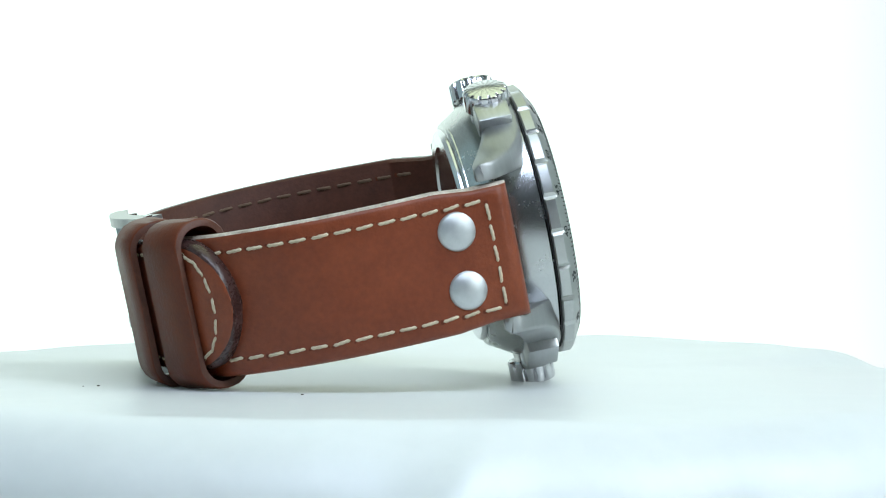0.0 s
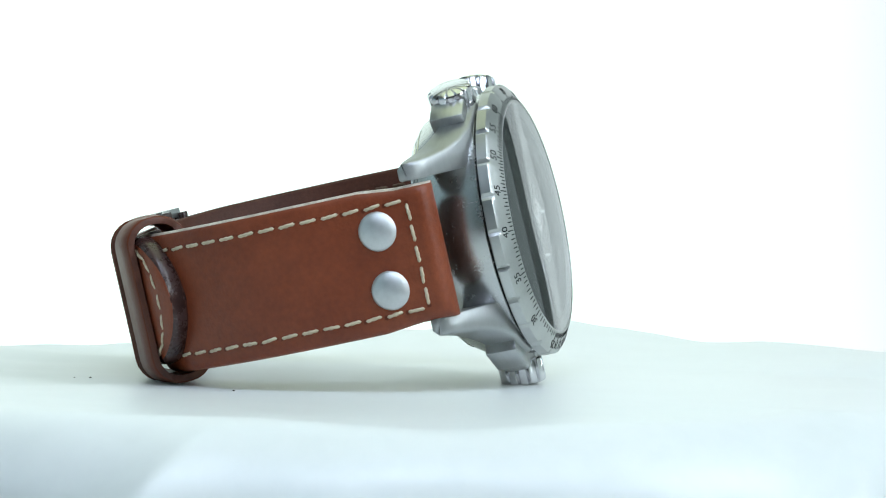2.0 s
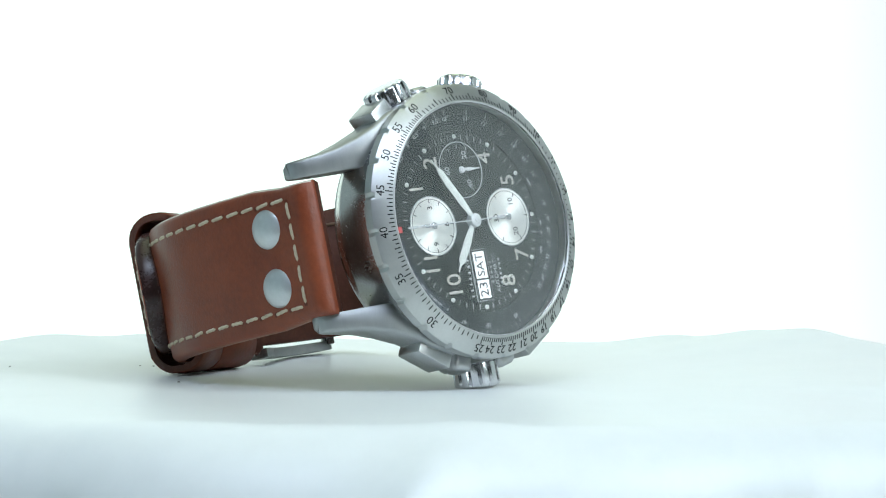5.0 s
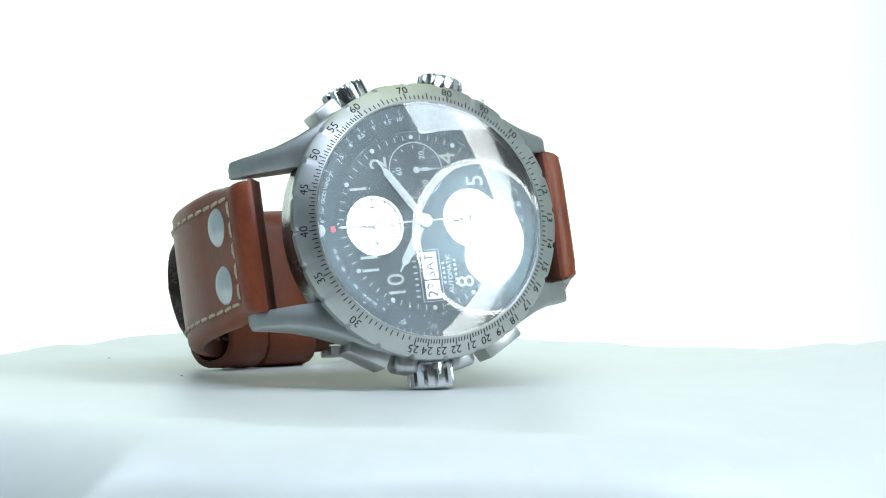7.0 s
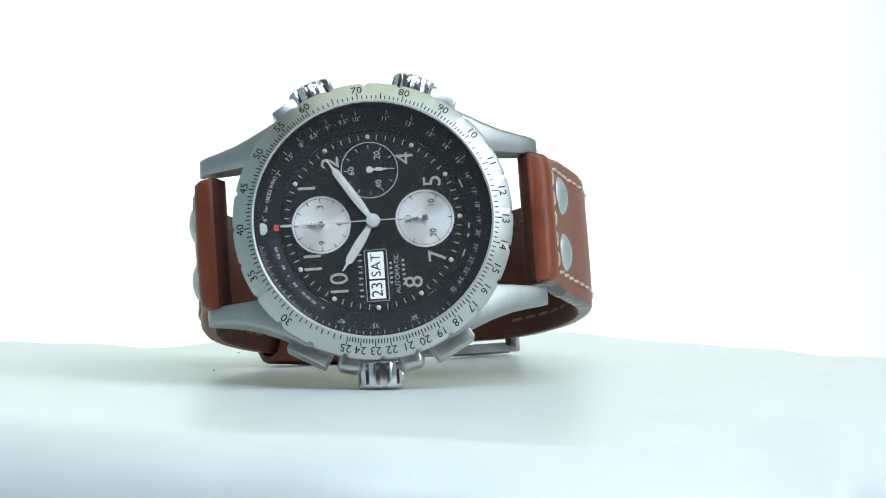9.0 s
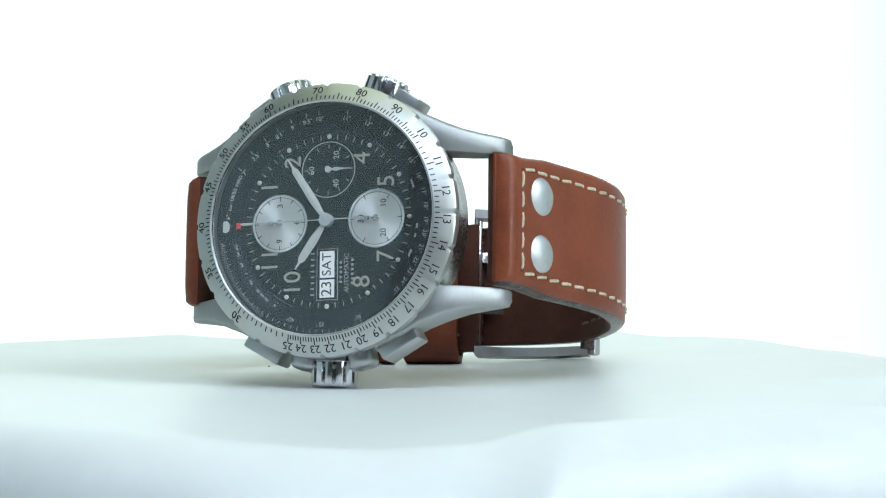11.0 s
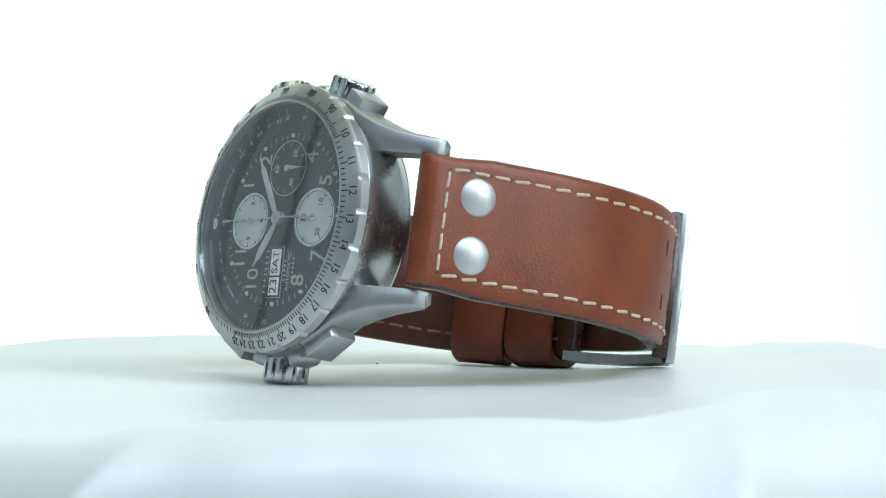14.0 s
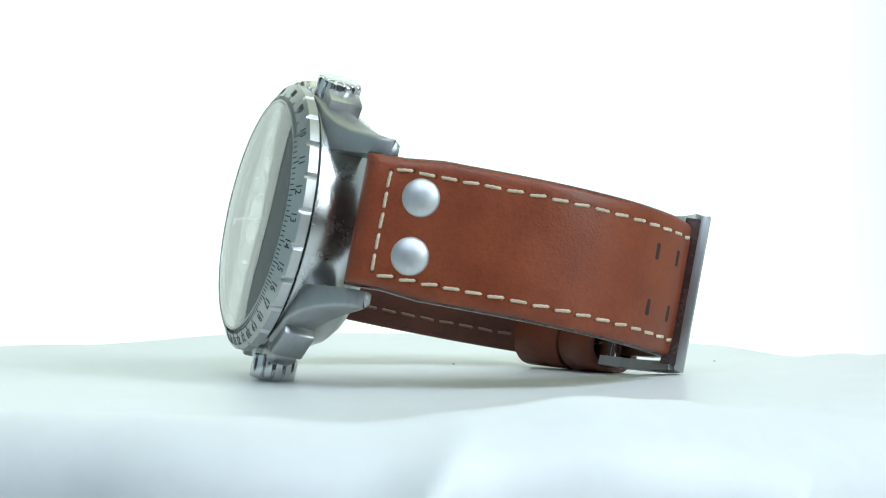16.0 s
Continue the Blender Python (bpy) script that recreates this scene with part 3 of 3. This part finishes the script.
    lettering("date_figures", "23", 2.5, at(-11.0, -0.05, 0.12), BLACK_INK, dial)
    lettering("day_letters", "SAT", 2.2, at(-7.1, -0.05, 0.12), BLACK_INK, dial)
    for i in range(8):
        part("maker_bar", box(0.26, 0.62, 0.03, at(-11.9 + i * 0.95, 2.5, 0.0), 0), GREY_INK, dial, smooth=False)
    lettering("dial_line", "AUTOMATIC", 1.1, at(-8.6, -3.35, 0.0), GREY_INK, dial)
    for i in range(5):
        part("model_bar", box(0.36, 0.42, 0.03, at(-10.0 + i * 0.78, -2.35, 0.0), 0), GREY_INK, dial, smooth=False)
    for i in range(6):
        part("model_bar", box(0.36, 0.42, 0.03, at(-10.3 + i * 0.75, -4.35, 0.0), 0), GREY_INK, dial, smooth=False)
    return dial


def blade(length, wide, root, z, tip=0.25, shoulder=0.30):
    """A sword-shaped hand along y, ridged along the middle."""
    out = [(0, root), (length * shoulder, wide), (length * 0.80, wide * 0.85), (length * 0.86, tip * 0.7), (length, tip * 0.35)]
    bm = bmesh.new()
    rows = [[bm.verts.new(Vector(p) * MM) for p in ((-w, y, z - 0.05), (-w, y, z + 0.05), (0, y, z + 0.14), (w, y, z + 0.05), (w, y, z - 0.05))] for y, w in out]
    for a, b in zip(rows, rows[1:]):
        for k in range(5):
            bm.faces.new((a[k], a[(k + 1) % 5], b[(k + 1) % 5], b[k]))
    bm.faces.new(rows[0])
    bm.faces.new(rows[-1])
    bmesh.ops.recalc_face_normals(bm, faces=bm.faces)
    return bm


def make_hands():
    hour = part("hour_hand", blade(9.4, 0.76, 0.3, 0.62, 0.28, 0.42), LUME, watch, "pale lumed hour hand", angle=15)
    hour.rotation_euler = (0, 0, radians(-304.3))
    hour.location.z = SUNK * MM
    minute = part("minute_hand", blade(12.4, 0.66, 0.3, 0.90, 0.28, 0.30), LUME, watch, "pale lumed minute hand", angle=15)
    minute.rotation_euler = (0, 0, radians(-56.7))
    minute.location.z = SUNK * MM
    bm = box(0.16, 14.8, 0.08, at(0, 7.4, 1.2), 0)
    box(0.16, 6.6, 0.08, at(0, -3.3, 1.2), 0, bm=bm)
    box(0.55, 1.0, 0.08, at(0, -5.4, 1.2), 0.03, bm=bm)
    sec = part("chronograph_hand", bm, RIVET, watch, "thin steel chronograph seconds hand")
    sec.location.z = SUNK * MM
    part("hand_tip", box(0.42, 1.8, 0.09, at(0, 13.6, 1.21), 0.03), WHITE_INK, sec)
    boss = part("hand_boss", lathe([(0, 1.5), (0.3, 1.47), (0.34, 1.32), (1.02, 1.28), (1.1, 1.2), (1.1, 0.1)], 40), RIVET, watch, "satin steel centre boss of the hands")
    boss.location.z = SUNK * MM


def make_crystal():
    n = 24
    rise = lambda k, apex, sag: apex - sag * (k / n) ** 2.6
    top = [(19.05 * k / n, rise(k, 3.52, 0.72)) for k in range(n + 1)]
    low = [(19.05 * k / n, rise(k, 1.60, 0.15)) for k in range(n, -1, -1)]
    ob = part("crystal", lathe(top + low, 128), GLASS, watch, "domed clear watch glass", angle=60)
    ob.visible_shadow = False
    # added white ring that throws light into the glass's edge
    part("edge_brightener", lathe([(19.06, 1.3), (19.09, 1.3), (19.09, 2.78), (19.06, 2.78)], 128, closed=True), PLASTIC, watch, "added white ring that brightens the edge of the watch glass")


def make_crown(name, deg, r0, r1, rad, z, teeth, mat, label):
    """A fluted crown whose axis points outwards at the clock angle."""
    def flute(a, i):
        return -0.42 * max(0.0, math.cos(a * teeth)) ** 3 if i in (2, 3, 4, 5) else 0.0
    ln = r1 - r0
    prof = [(0, 0), (rad * 0.62, 0), (rad * 0.96, 0.1), (rad, 0.35), (rad, ln - 0.6), (rad * 0.95, ln - 0.25), (rad * 0.80, ln), (0, ln + 0.25)]
    bm = lathe(prof, teeth * 10, radius=flute)
    x, y, _ = clock(r0, deg)
    m = at(x, y, z) @ Matrix.Rotation(radians(-deg), 4, "Z") @ Matrix.Rotation(radians(-90), 4, "X")
    c = part(name, bm, mat, watch, label, angle=30)
    c.matrix_basis = m
    part("crown_tube", box(5.6, 4.2, 5.6, at(0, 0, -0.6), 0.5), STEEL, c)
    return c


def make_fittings():
    make_crown("crown", 271, 22.4, 26.6, 3.75, -5.4, 13, POLISHED, "polished fluted steel crown")
    make_crown("crown", 69.2, 21.9, 25.5, 3.75, -5.0, 14, POLISHED, "polished fluted steel crown for the inner ring")
    make_crown("crown", 109.8, 21.9, 25.5, 3.75, -5.0, 14, POLISHED, "polished fluted steel crown for the inner ring")
    for deg in (300, 240):
        x, y, _ = clock(22.2, deg)
        p = part("pusher", box(7.0, 4.4, 5.2, None, 0.4), STEEL, watch, "brushed steel chronograph pusher")
        p.matrix_basis = at(x, y, -4.6, 0, 0, -deg)
    for deg in (283, 258):
        x, y, _ = clock(21.9, deg)
        p = part("crown_guard", box(4.2, 4.6, 4.6, None, 1.1, segments=4), STEEL, watch, "brushed steel crown guard")
        p.matrix_basis = at(x, y, -5.0, 0, 0, -deg)
    for deg in (83, 96):
        x, y, _ = clock(21.6, deg)
        p = part("crown_guard", box(3.6, 3.4, 4.2, None, 1.0, segments=4), STEEL, watch, "brushed steel crown guard")
        p.matrix_basis = at(x, y, -4.6, 0, 0, -deg)
    for deg in (56.8, 122.2):
        x, y, _ = clock(22.0, deg)
        p = part("crown_guard", box(4.4, 5.0, 5.6, None, 0.3, segments=2), STEEL, watch, "smooth steel block beside the crown")
        p.matrix_basis = at(x, y, -5.1, 0, 0, -deg)


# ---------------------------------------------------------------- strap
SHORT = [(26.1, -7.0), (26.2, -10), (27.0, -16), (28.0, -24), (28.1, -31), (27.3, -38.5), (25.3, -45), (22.6, -50.6), (20.7, -53.5), (17.4, -56.5), (11, -60.2), (3, -62.7), (-4.5, -62.4)]
LONG = [(-26.2, -7.0), (-27.3, -10.5), (-29.3, -16), (-31.6, -22.6), (-34.4, -32), (-35.2, -40), (-34.2, -47.3), (-32.1, -52.8), (-28.2, -58.6), (-24.2, -62.6),
        (-19.3, -65.2), (-10, -66.4), (0, -66.2), (6.1, -64.6), (12.4, -62.2), (18.7, -58.3), (22.9, -54.8), (25.0, -52.1)]


class Band:
    """One strap half: a centre line in the (y, z) plane, swept across x."""

    def __init__(self, points, sign, x_mid):
        self.line, self.length = spline([(p[0], p[1], 0) for p in points], 0.5)
        self.sign, self.x_mid = sign, x_mid
        self.n = len(self.line)

    def place(self, s):
        """Centre, tangent and outward normal at s millimetres, as (y, z)."""
        f = max(0.0, min(self.n - 1.001, s / self.length * (self.n - 1)))
        i = int(f)
        p = self.line[i].lerp(self.line[i + 1], f - i)
        a, b = self.line[max(0, i - 1)], self.line[min(self.n - 1, i + 2)]
        t = (b - a).normalized()
        return (p.x, p.y), (t.x, t.y), (-t.y * self.sign, t.x * self.sign)

    def half(self, s):
        """Half the thickness."""
        nose = 2.7
        thin = min(1.0, max(0.0, (s - 36) / 14 if self.sign > 0 else (s - 62) / 18))
        h = 1.55 + 1.25 * max(0.0, 1 - s / 16) ** 1.3 - 0.32 * thin
        if self.sign < 0:                     # the tip is thicker again
            h += 0.45 * min(1.0, max(0.0, s - self.length + 12) / 6)
        if s < nose:
            h *= math.sqrt(max(0.02, 1 - (1 - s / nose) ** 2))
        return h

    def point(self, s, x, up):
        (y, z), _, (ny, nz) = self.place(s)
        return (x + self.x_mid, y + ny * up, z + nz * up)

    def where(self, y):
        """The length at which the far stretch of the line reaches y."""
        best = min((i for i in range(self.n) if self.line[i].y < -45), key=lambda i: abs(self.line[i].x - y))
        return self.length * best / (self.n - 1)

    def frame_at(self, s, x, up):
        """A pose whose x runs along the strap's width, y along its length and z outwards."""
        (y, z), (ty, tz), (ny, nz) = self.place(s)
        px, py, pz = self.point(s, x, up)
        ex, ey, ez = Vector((1, 0, 0)), Vector((0, ty, tz)), Vector((0, ny, nz))
        if ex.cross(ey).dot(ez) < 0:
            ex = -ex
        m = Matrix((ex, ey, ez)).transposed().to_4x4()
        m.translation = Vector((px, py, pz)) * MM
        return m

    def build(self, name, label, width, tip):
        bm = bmesh.new()
        rings = []
        steps = self.n
        for k in range(steps):
            s = self.length * k / (steps - 1)
            h = self.half(s)
            w = width(s)
            e = min(0.9, w * 0.3)
            pad = 0.16
            prof = [(-w, -h * 0.55), (-w, h * 0.35), (-w + e * 0.35, h * 0.75), (-w + e, h), (-w * 0.83, h + pad * 0.2), (-w * 0.72, h + pad), (-w * 0.3, h + pad * 1.3),
                    (w * 0.3, h + pad * 1.3), (w * 0.72, h + pad), (w * 0.83, h + pad * 0.2), (w - e, h), (w - e * 0.35, h * 0.75), (w, h * 0.35), (w, -h * 0.55),
                    (w - e * 0.5, -h), (-w + e * 0.5, -h)]
            rings.append([bm.verts.new(Vector(self.point(s, x, u)) * MM) for x, u in prof])
        n = len(rings[0])
        for i, (a, b) in enumerate(zip(rings, rings[1:])):
            for k in range(n):
                f = bm.faces.new((a[k], a[(k + 1) % n], b[(k + 1) % n], b[k]))
                if tip:                      # painted edge, wider round the tip
                    edge = 1 if k in (0, 1, 11, 12) or (k in (2, 10) and i > steps - 22) else 0
                else:                        # upper edge worn pale
                    edge = 3 if k in (11, 12) else 0
                f.material_index = 2 if k in (13, 14, 15) else edge
        for r in (rings[0], rings[-1]):
            f = bm.faces.new(r)
            f.material_index = 1 if r is rings[-1] else 0
        bmesh.ops.recalc_face_normals(bm, faces=bm.faces)
        return part(name, bm, [LEATHER, LEATHER_EDGE, LINING, WORN_EDGE], watch, label, angle=60)


def stitch_mesh():
    """One stitch of two-ply thread, with a flat dark disc for the shaded pricked hole at each end."""
    bm = bmesh.new()
    rings = []
    for k in range(11):
        u = -1 + k / 5
        r = 0.26 * math.sqrt(1 - 0.75 * u ** 6)
        ring = []
        for j in range(8):
            a = math.pi * 2 * j / 8
            q = r * (1 + 0.16 * math.cos(2 * (a - 4.4 * u)))
            ring.append(bm.verts.new((q * 1.05 * math.cos(a) * MM, u * 1.45 * MM, (0.12 - 0.26 * u * u + q * 0.8 * math.sin(a)) * MM)))
        rings.append(ring)
    for a, b in zip(rings, rings[1:]):
        for j in range(8):
            bm.faces.new((a[j], a[(j + 1) % 8], b[(j + 1) % 8], b[j]))
    bm.faces.new(rings[0])
    bm.faces.new(rings[-1])
    bmesh.ops.recalc_face_normals(bm, faces=bm.faces)
    for y in (-1.55, 1.55):
        f = bm.faces.new([bm.verts.new((0.42 * math.cos(a) * MM, (y + 0.34 * math.sin(a)) * MM, (0.0 - 0.16 * (abs(y + 0.34 * math.sin(a)) - 1.3)) * MM)) for a in (math.pi / 3 * j for j in range(6))])
        f.material_index = 1
    me = bpy.data.meshes.new("stitch")
    bm.to_mesh(me)
    bm.free()
    me.materials.append(THREAD)
    me.materials.append(LEATHER_DARK)
    me.polygons.foreach_set("use_smooth", [True] * len(me.polygons))
    return me


STITCH = stitch_mesh()
STITCH_INSIDE = STITCH.copy()
STITCH_INSIDE.materials[0] = THREAD_DIM


def sew(band, strap, s0, s1, x):
    n = round((s1 - s0) / 3.55)
    for k in range(n):
        s = s0 + (k + 0.5) * (s1 - s0) / n
        shared("stitch", STITCH, strap, band.frame_at(s, x, band.half(s) + 0.13) @ pose(0, 0, 0, 0, 0, random.uniform(-5, 5) + 4))


def sew_across(band, strap, s, x0, x1):
    n = round(abs(x1 - x0) / 3.5)
    for k in range(n):
        x = x0 + (k + 0.5) * (x1 - x0) / n
        shared("stitch", STITCH, strap, band.frame_at(s, x, band.half(s) + 0.18) @ pose(0, 0, 0, 0, 0, 90 + random.uniform(-4, 4)))


def rivet(band, strap, s, x):
    bm = lathe([(0, 1.05), (1.0, 0.98), (2.0, 0.72), (2.8, 0.32), (3.15, 0.0), (3.2, -0.25)], 48)
    ob = part("rivet", bm, RIVET, strap, "domed satin steel rivet", angle=70)
    ob.matrix_basis = band.frame_at(s, x, band.half(s) + 0.2)


def make_strap():
    a = Band(SHORT, 1, -0.45)
    b = Band(LONG, -1, 0.35)
    short = a.build("short_strap", "stitched brown leather strap half with the buckle", lambda s: 10.8 + 0.65 * min(1, max(0, s - 6) / 6), False)

    def tail_width(s):
        w = 10.8 + 0.65 * min(1, max(0, s - 6) / 6) - 0.9 * min(1, max(0, s - 55) / 30)
        left = b.length - s
        return w * math.sqrt(max(0.004, 1 - (1 - left / 9.0) ** 2)) if left < 9 else w
    long = b.build("long_strap", "stitched brown leather strap half with punched slots", tail_width, True)
    for band, strap, end in ((a, short, 49.5), (b, long, b.length - 7)):
        s0 = 4.6
        for x in (-8.6, 8.6):
            sew(band, strap, s0, end, x)
        sew_across(band, strap, s0 - 0.4, -8.4, 8.4)
        for x in (-4.75, 4.75):
            rivet(band, strap, 9.6, x)
    for k in range(7):                       # round the tip of the tail
        u = -1 + 2 * (k + 0.5) / 7
        s = b.length - 7.6 + 4.4 * math.cos(u * 1.5)
        m = b.frame_at(s, 8.0 * math.sin(u * 1.5), b.half(s) + 0.15)
        lean = math.atan2(8.0 * math.cos(u * 1.5), -4.4 * math.sin(u * 1.5))
        shared("stitch", STITCH, long, m @ pose(0, 0, 0, 0, 0, math.degrees(lean)))
    # dark blocks stand for the shade inside the punched slots
    for s in (51.0, 57.2, 63.4, 69.6):
        for x in (-4.6, 4.6):
            ob = part("slot", box(2.9, 1.25, 0.5, None, 0.3), HOLE, long, "punched slot, its shade a dark inset block")
            ob.matrix_basis = b.frame_at(s, x, b.half(s) + 0.02)
    # loose and fixed loops
    for y, w, hi in ((15.2, 9.6, 5.3), (4.4, 9.8, 5.7)):
        make_keeper(a, a.where(y), w, hi)
    for band, strap, s0, s1 in ((a, short, 8, a.length - 3), (b, long, 8, 60)):     # the same seams seen from within
        for x in (-8.6, 8.6):
            n = round((s1 - s0) / 3.6)
            for k in range(n):
                s = s0 + (k + 0.5) * (s1 - s0) / n
                shared("stitch", STITCH_INSIDE, strap, band.frame_at(s, x, -band.half(s) + 0.02) @ pose(0, 0, 0, 0, 180, random.uniform(-4, 4)))
    return a, b


def make_keeper(band, s, w, hi):
    outer = []
    lo, x0, x1 = -5.0, -13.2, 14.3
    rough = random.Random(5)
    rad = 4.6
    for cx, cz, a0 in ((x1 - rad, hi - rad, 0), (x0 + rad, hi - rad, 90), (x0 + rad, lo + rad, 180), (x1 - rad, lo + rad, 270)):
        for k in range(7):
            t = radians(a0 + 15 * k)
            outer.append((cx, cz, math.cos(t), math.sin(t)))
    bm = bmesh.new()
    rings = []
    for u, inset in ((-1, 0.25), (-0.94, 0.0), (0.94, 0.0), (1, 0.25)):
        rings.append([bm.verts.new(((cx + (rad - inset) * c) * MM, (u * w / 2 + rough.uniform(-0.12, 0.12)) * MM, (cz + (rad - inset) * q) * MM)) for cx, cz, c, q in outer])
    for u, inset in ((1, 0.0), (-1, 0.0)):
        rings.append([bm.verts.new(((cx + (rad - 1.25 + inset) * c) * MM, u * w / 2 * MM, (cz + (rad - 1.25 + inset) * q) * MM)) for cx, cz, c, q in outer])
    n = len(outer)
    for i in range(len(rings)):
        a, b = rings[i], rings[(i + 1) % len(rings)]
        for k in range(n):
            f = bm.faces.new((a[k], a[(k + 1) % n], b[(k + 1) % n], b[k]))
            f.material_index = 1 if i in (3, 5) else 0
    bmesh.ops.recalc_face_normals(bm, faces=bm.faces)
    ob = part("keeper", bm, [LEATHER_DARK, KEEPER_EDGE], watch, "brown leather strap loop", angle=50)
    ob.matrix_basis = band.frame_at(s, 0, 0)


def make_buckle():
    buckle = new("buckle")
    buckle.parent = watch
    buckle.location.y = 0.9 * MM
    tagged(buckle, "brushed steel buckle frame")
    part("end_bar", box(26.2, 1.5, 1.6, at(0.25, -25.2, -66.8, -28, 0, 0), 0.3), STEEL, buckle)
    part("strap_end", box(24.6, 1.1, 2.6, at(0.25, -24.5, -65.0, -28, 0, 0), 0.2), LEATHER_EDGE, buckle, "dark leather behind the end bar")
    for x in (-12.1, 12.6):
        rings = []
        for k in range(11):
            u = k / 10
            y = -24.4 + 19.6 * u
            z = -66.6 + 4.6 * u - 2.2 * math.sin(math.pi * u)
            h = 1.5 if u < 0.9 else 1.9
            rings.append([(x + sx * 0.8, y - sz * 0.3, z + sz * h) for sx, sz in ((-1, -1), (1, -1), (1, 1), (-1, 1))])
        part("side_arm", loft(rings), STEEL, buckle, smooth=False)
    bm = lathe([(0, -13), (0.75, -13), (0.75, 13), (0, 13)], 16)
    bmesh.ops.transform(bm, matrix=at(0.7, -4.9, -62.4, 0, 90, 0), verts=bm.verts)
    part("hinge_bar", bm, POLISHED, buckle)
    for x in (-4.2, 5.0):
        rings = []
        for k in range(9):
            u = k / 8
            y = -4.9 - 18.8 * u
            z = -62.4 - 6.4 * math.sin(min(1, u * 1.8) * math.pi / 2) + 1.2 * u * u
            rings.append([(x + 0.9 * c, y, z + 0.55 * s) for c, s in ((-1, -1), (1, -1), (1, 1), (-1, 1))])
        part("tongue", loft(rings), POLISHED, buckle, smooth=False)


make_case()
for sx in (-1, 1):
    for sy in (-1, 1):
        make_lug(sx, sy)
make_bezel()
make_dial()
make_hands()
make_crystal()
make_fittings()
make_strap()
make_buckle()


def motions():
    """The table turns under the still camera and carries cloth and watch with it."""
    spin = [(t, Matrix.Rotation(radians(a), 4, "Z")) for t, a in TURN]
    walk(turntable, spin)
    walk(cloth, spin)
    walk(watch, [(t, m @ REST) for t, m in spin])


motions()
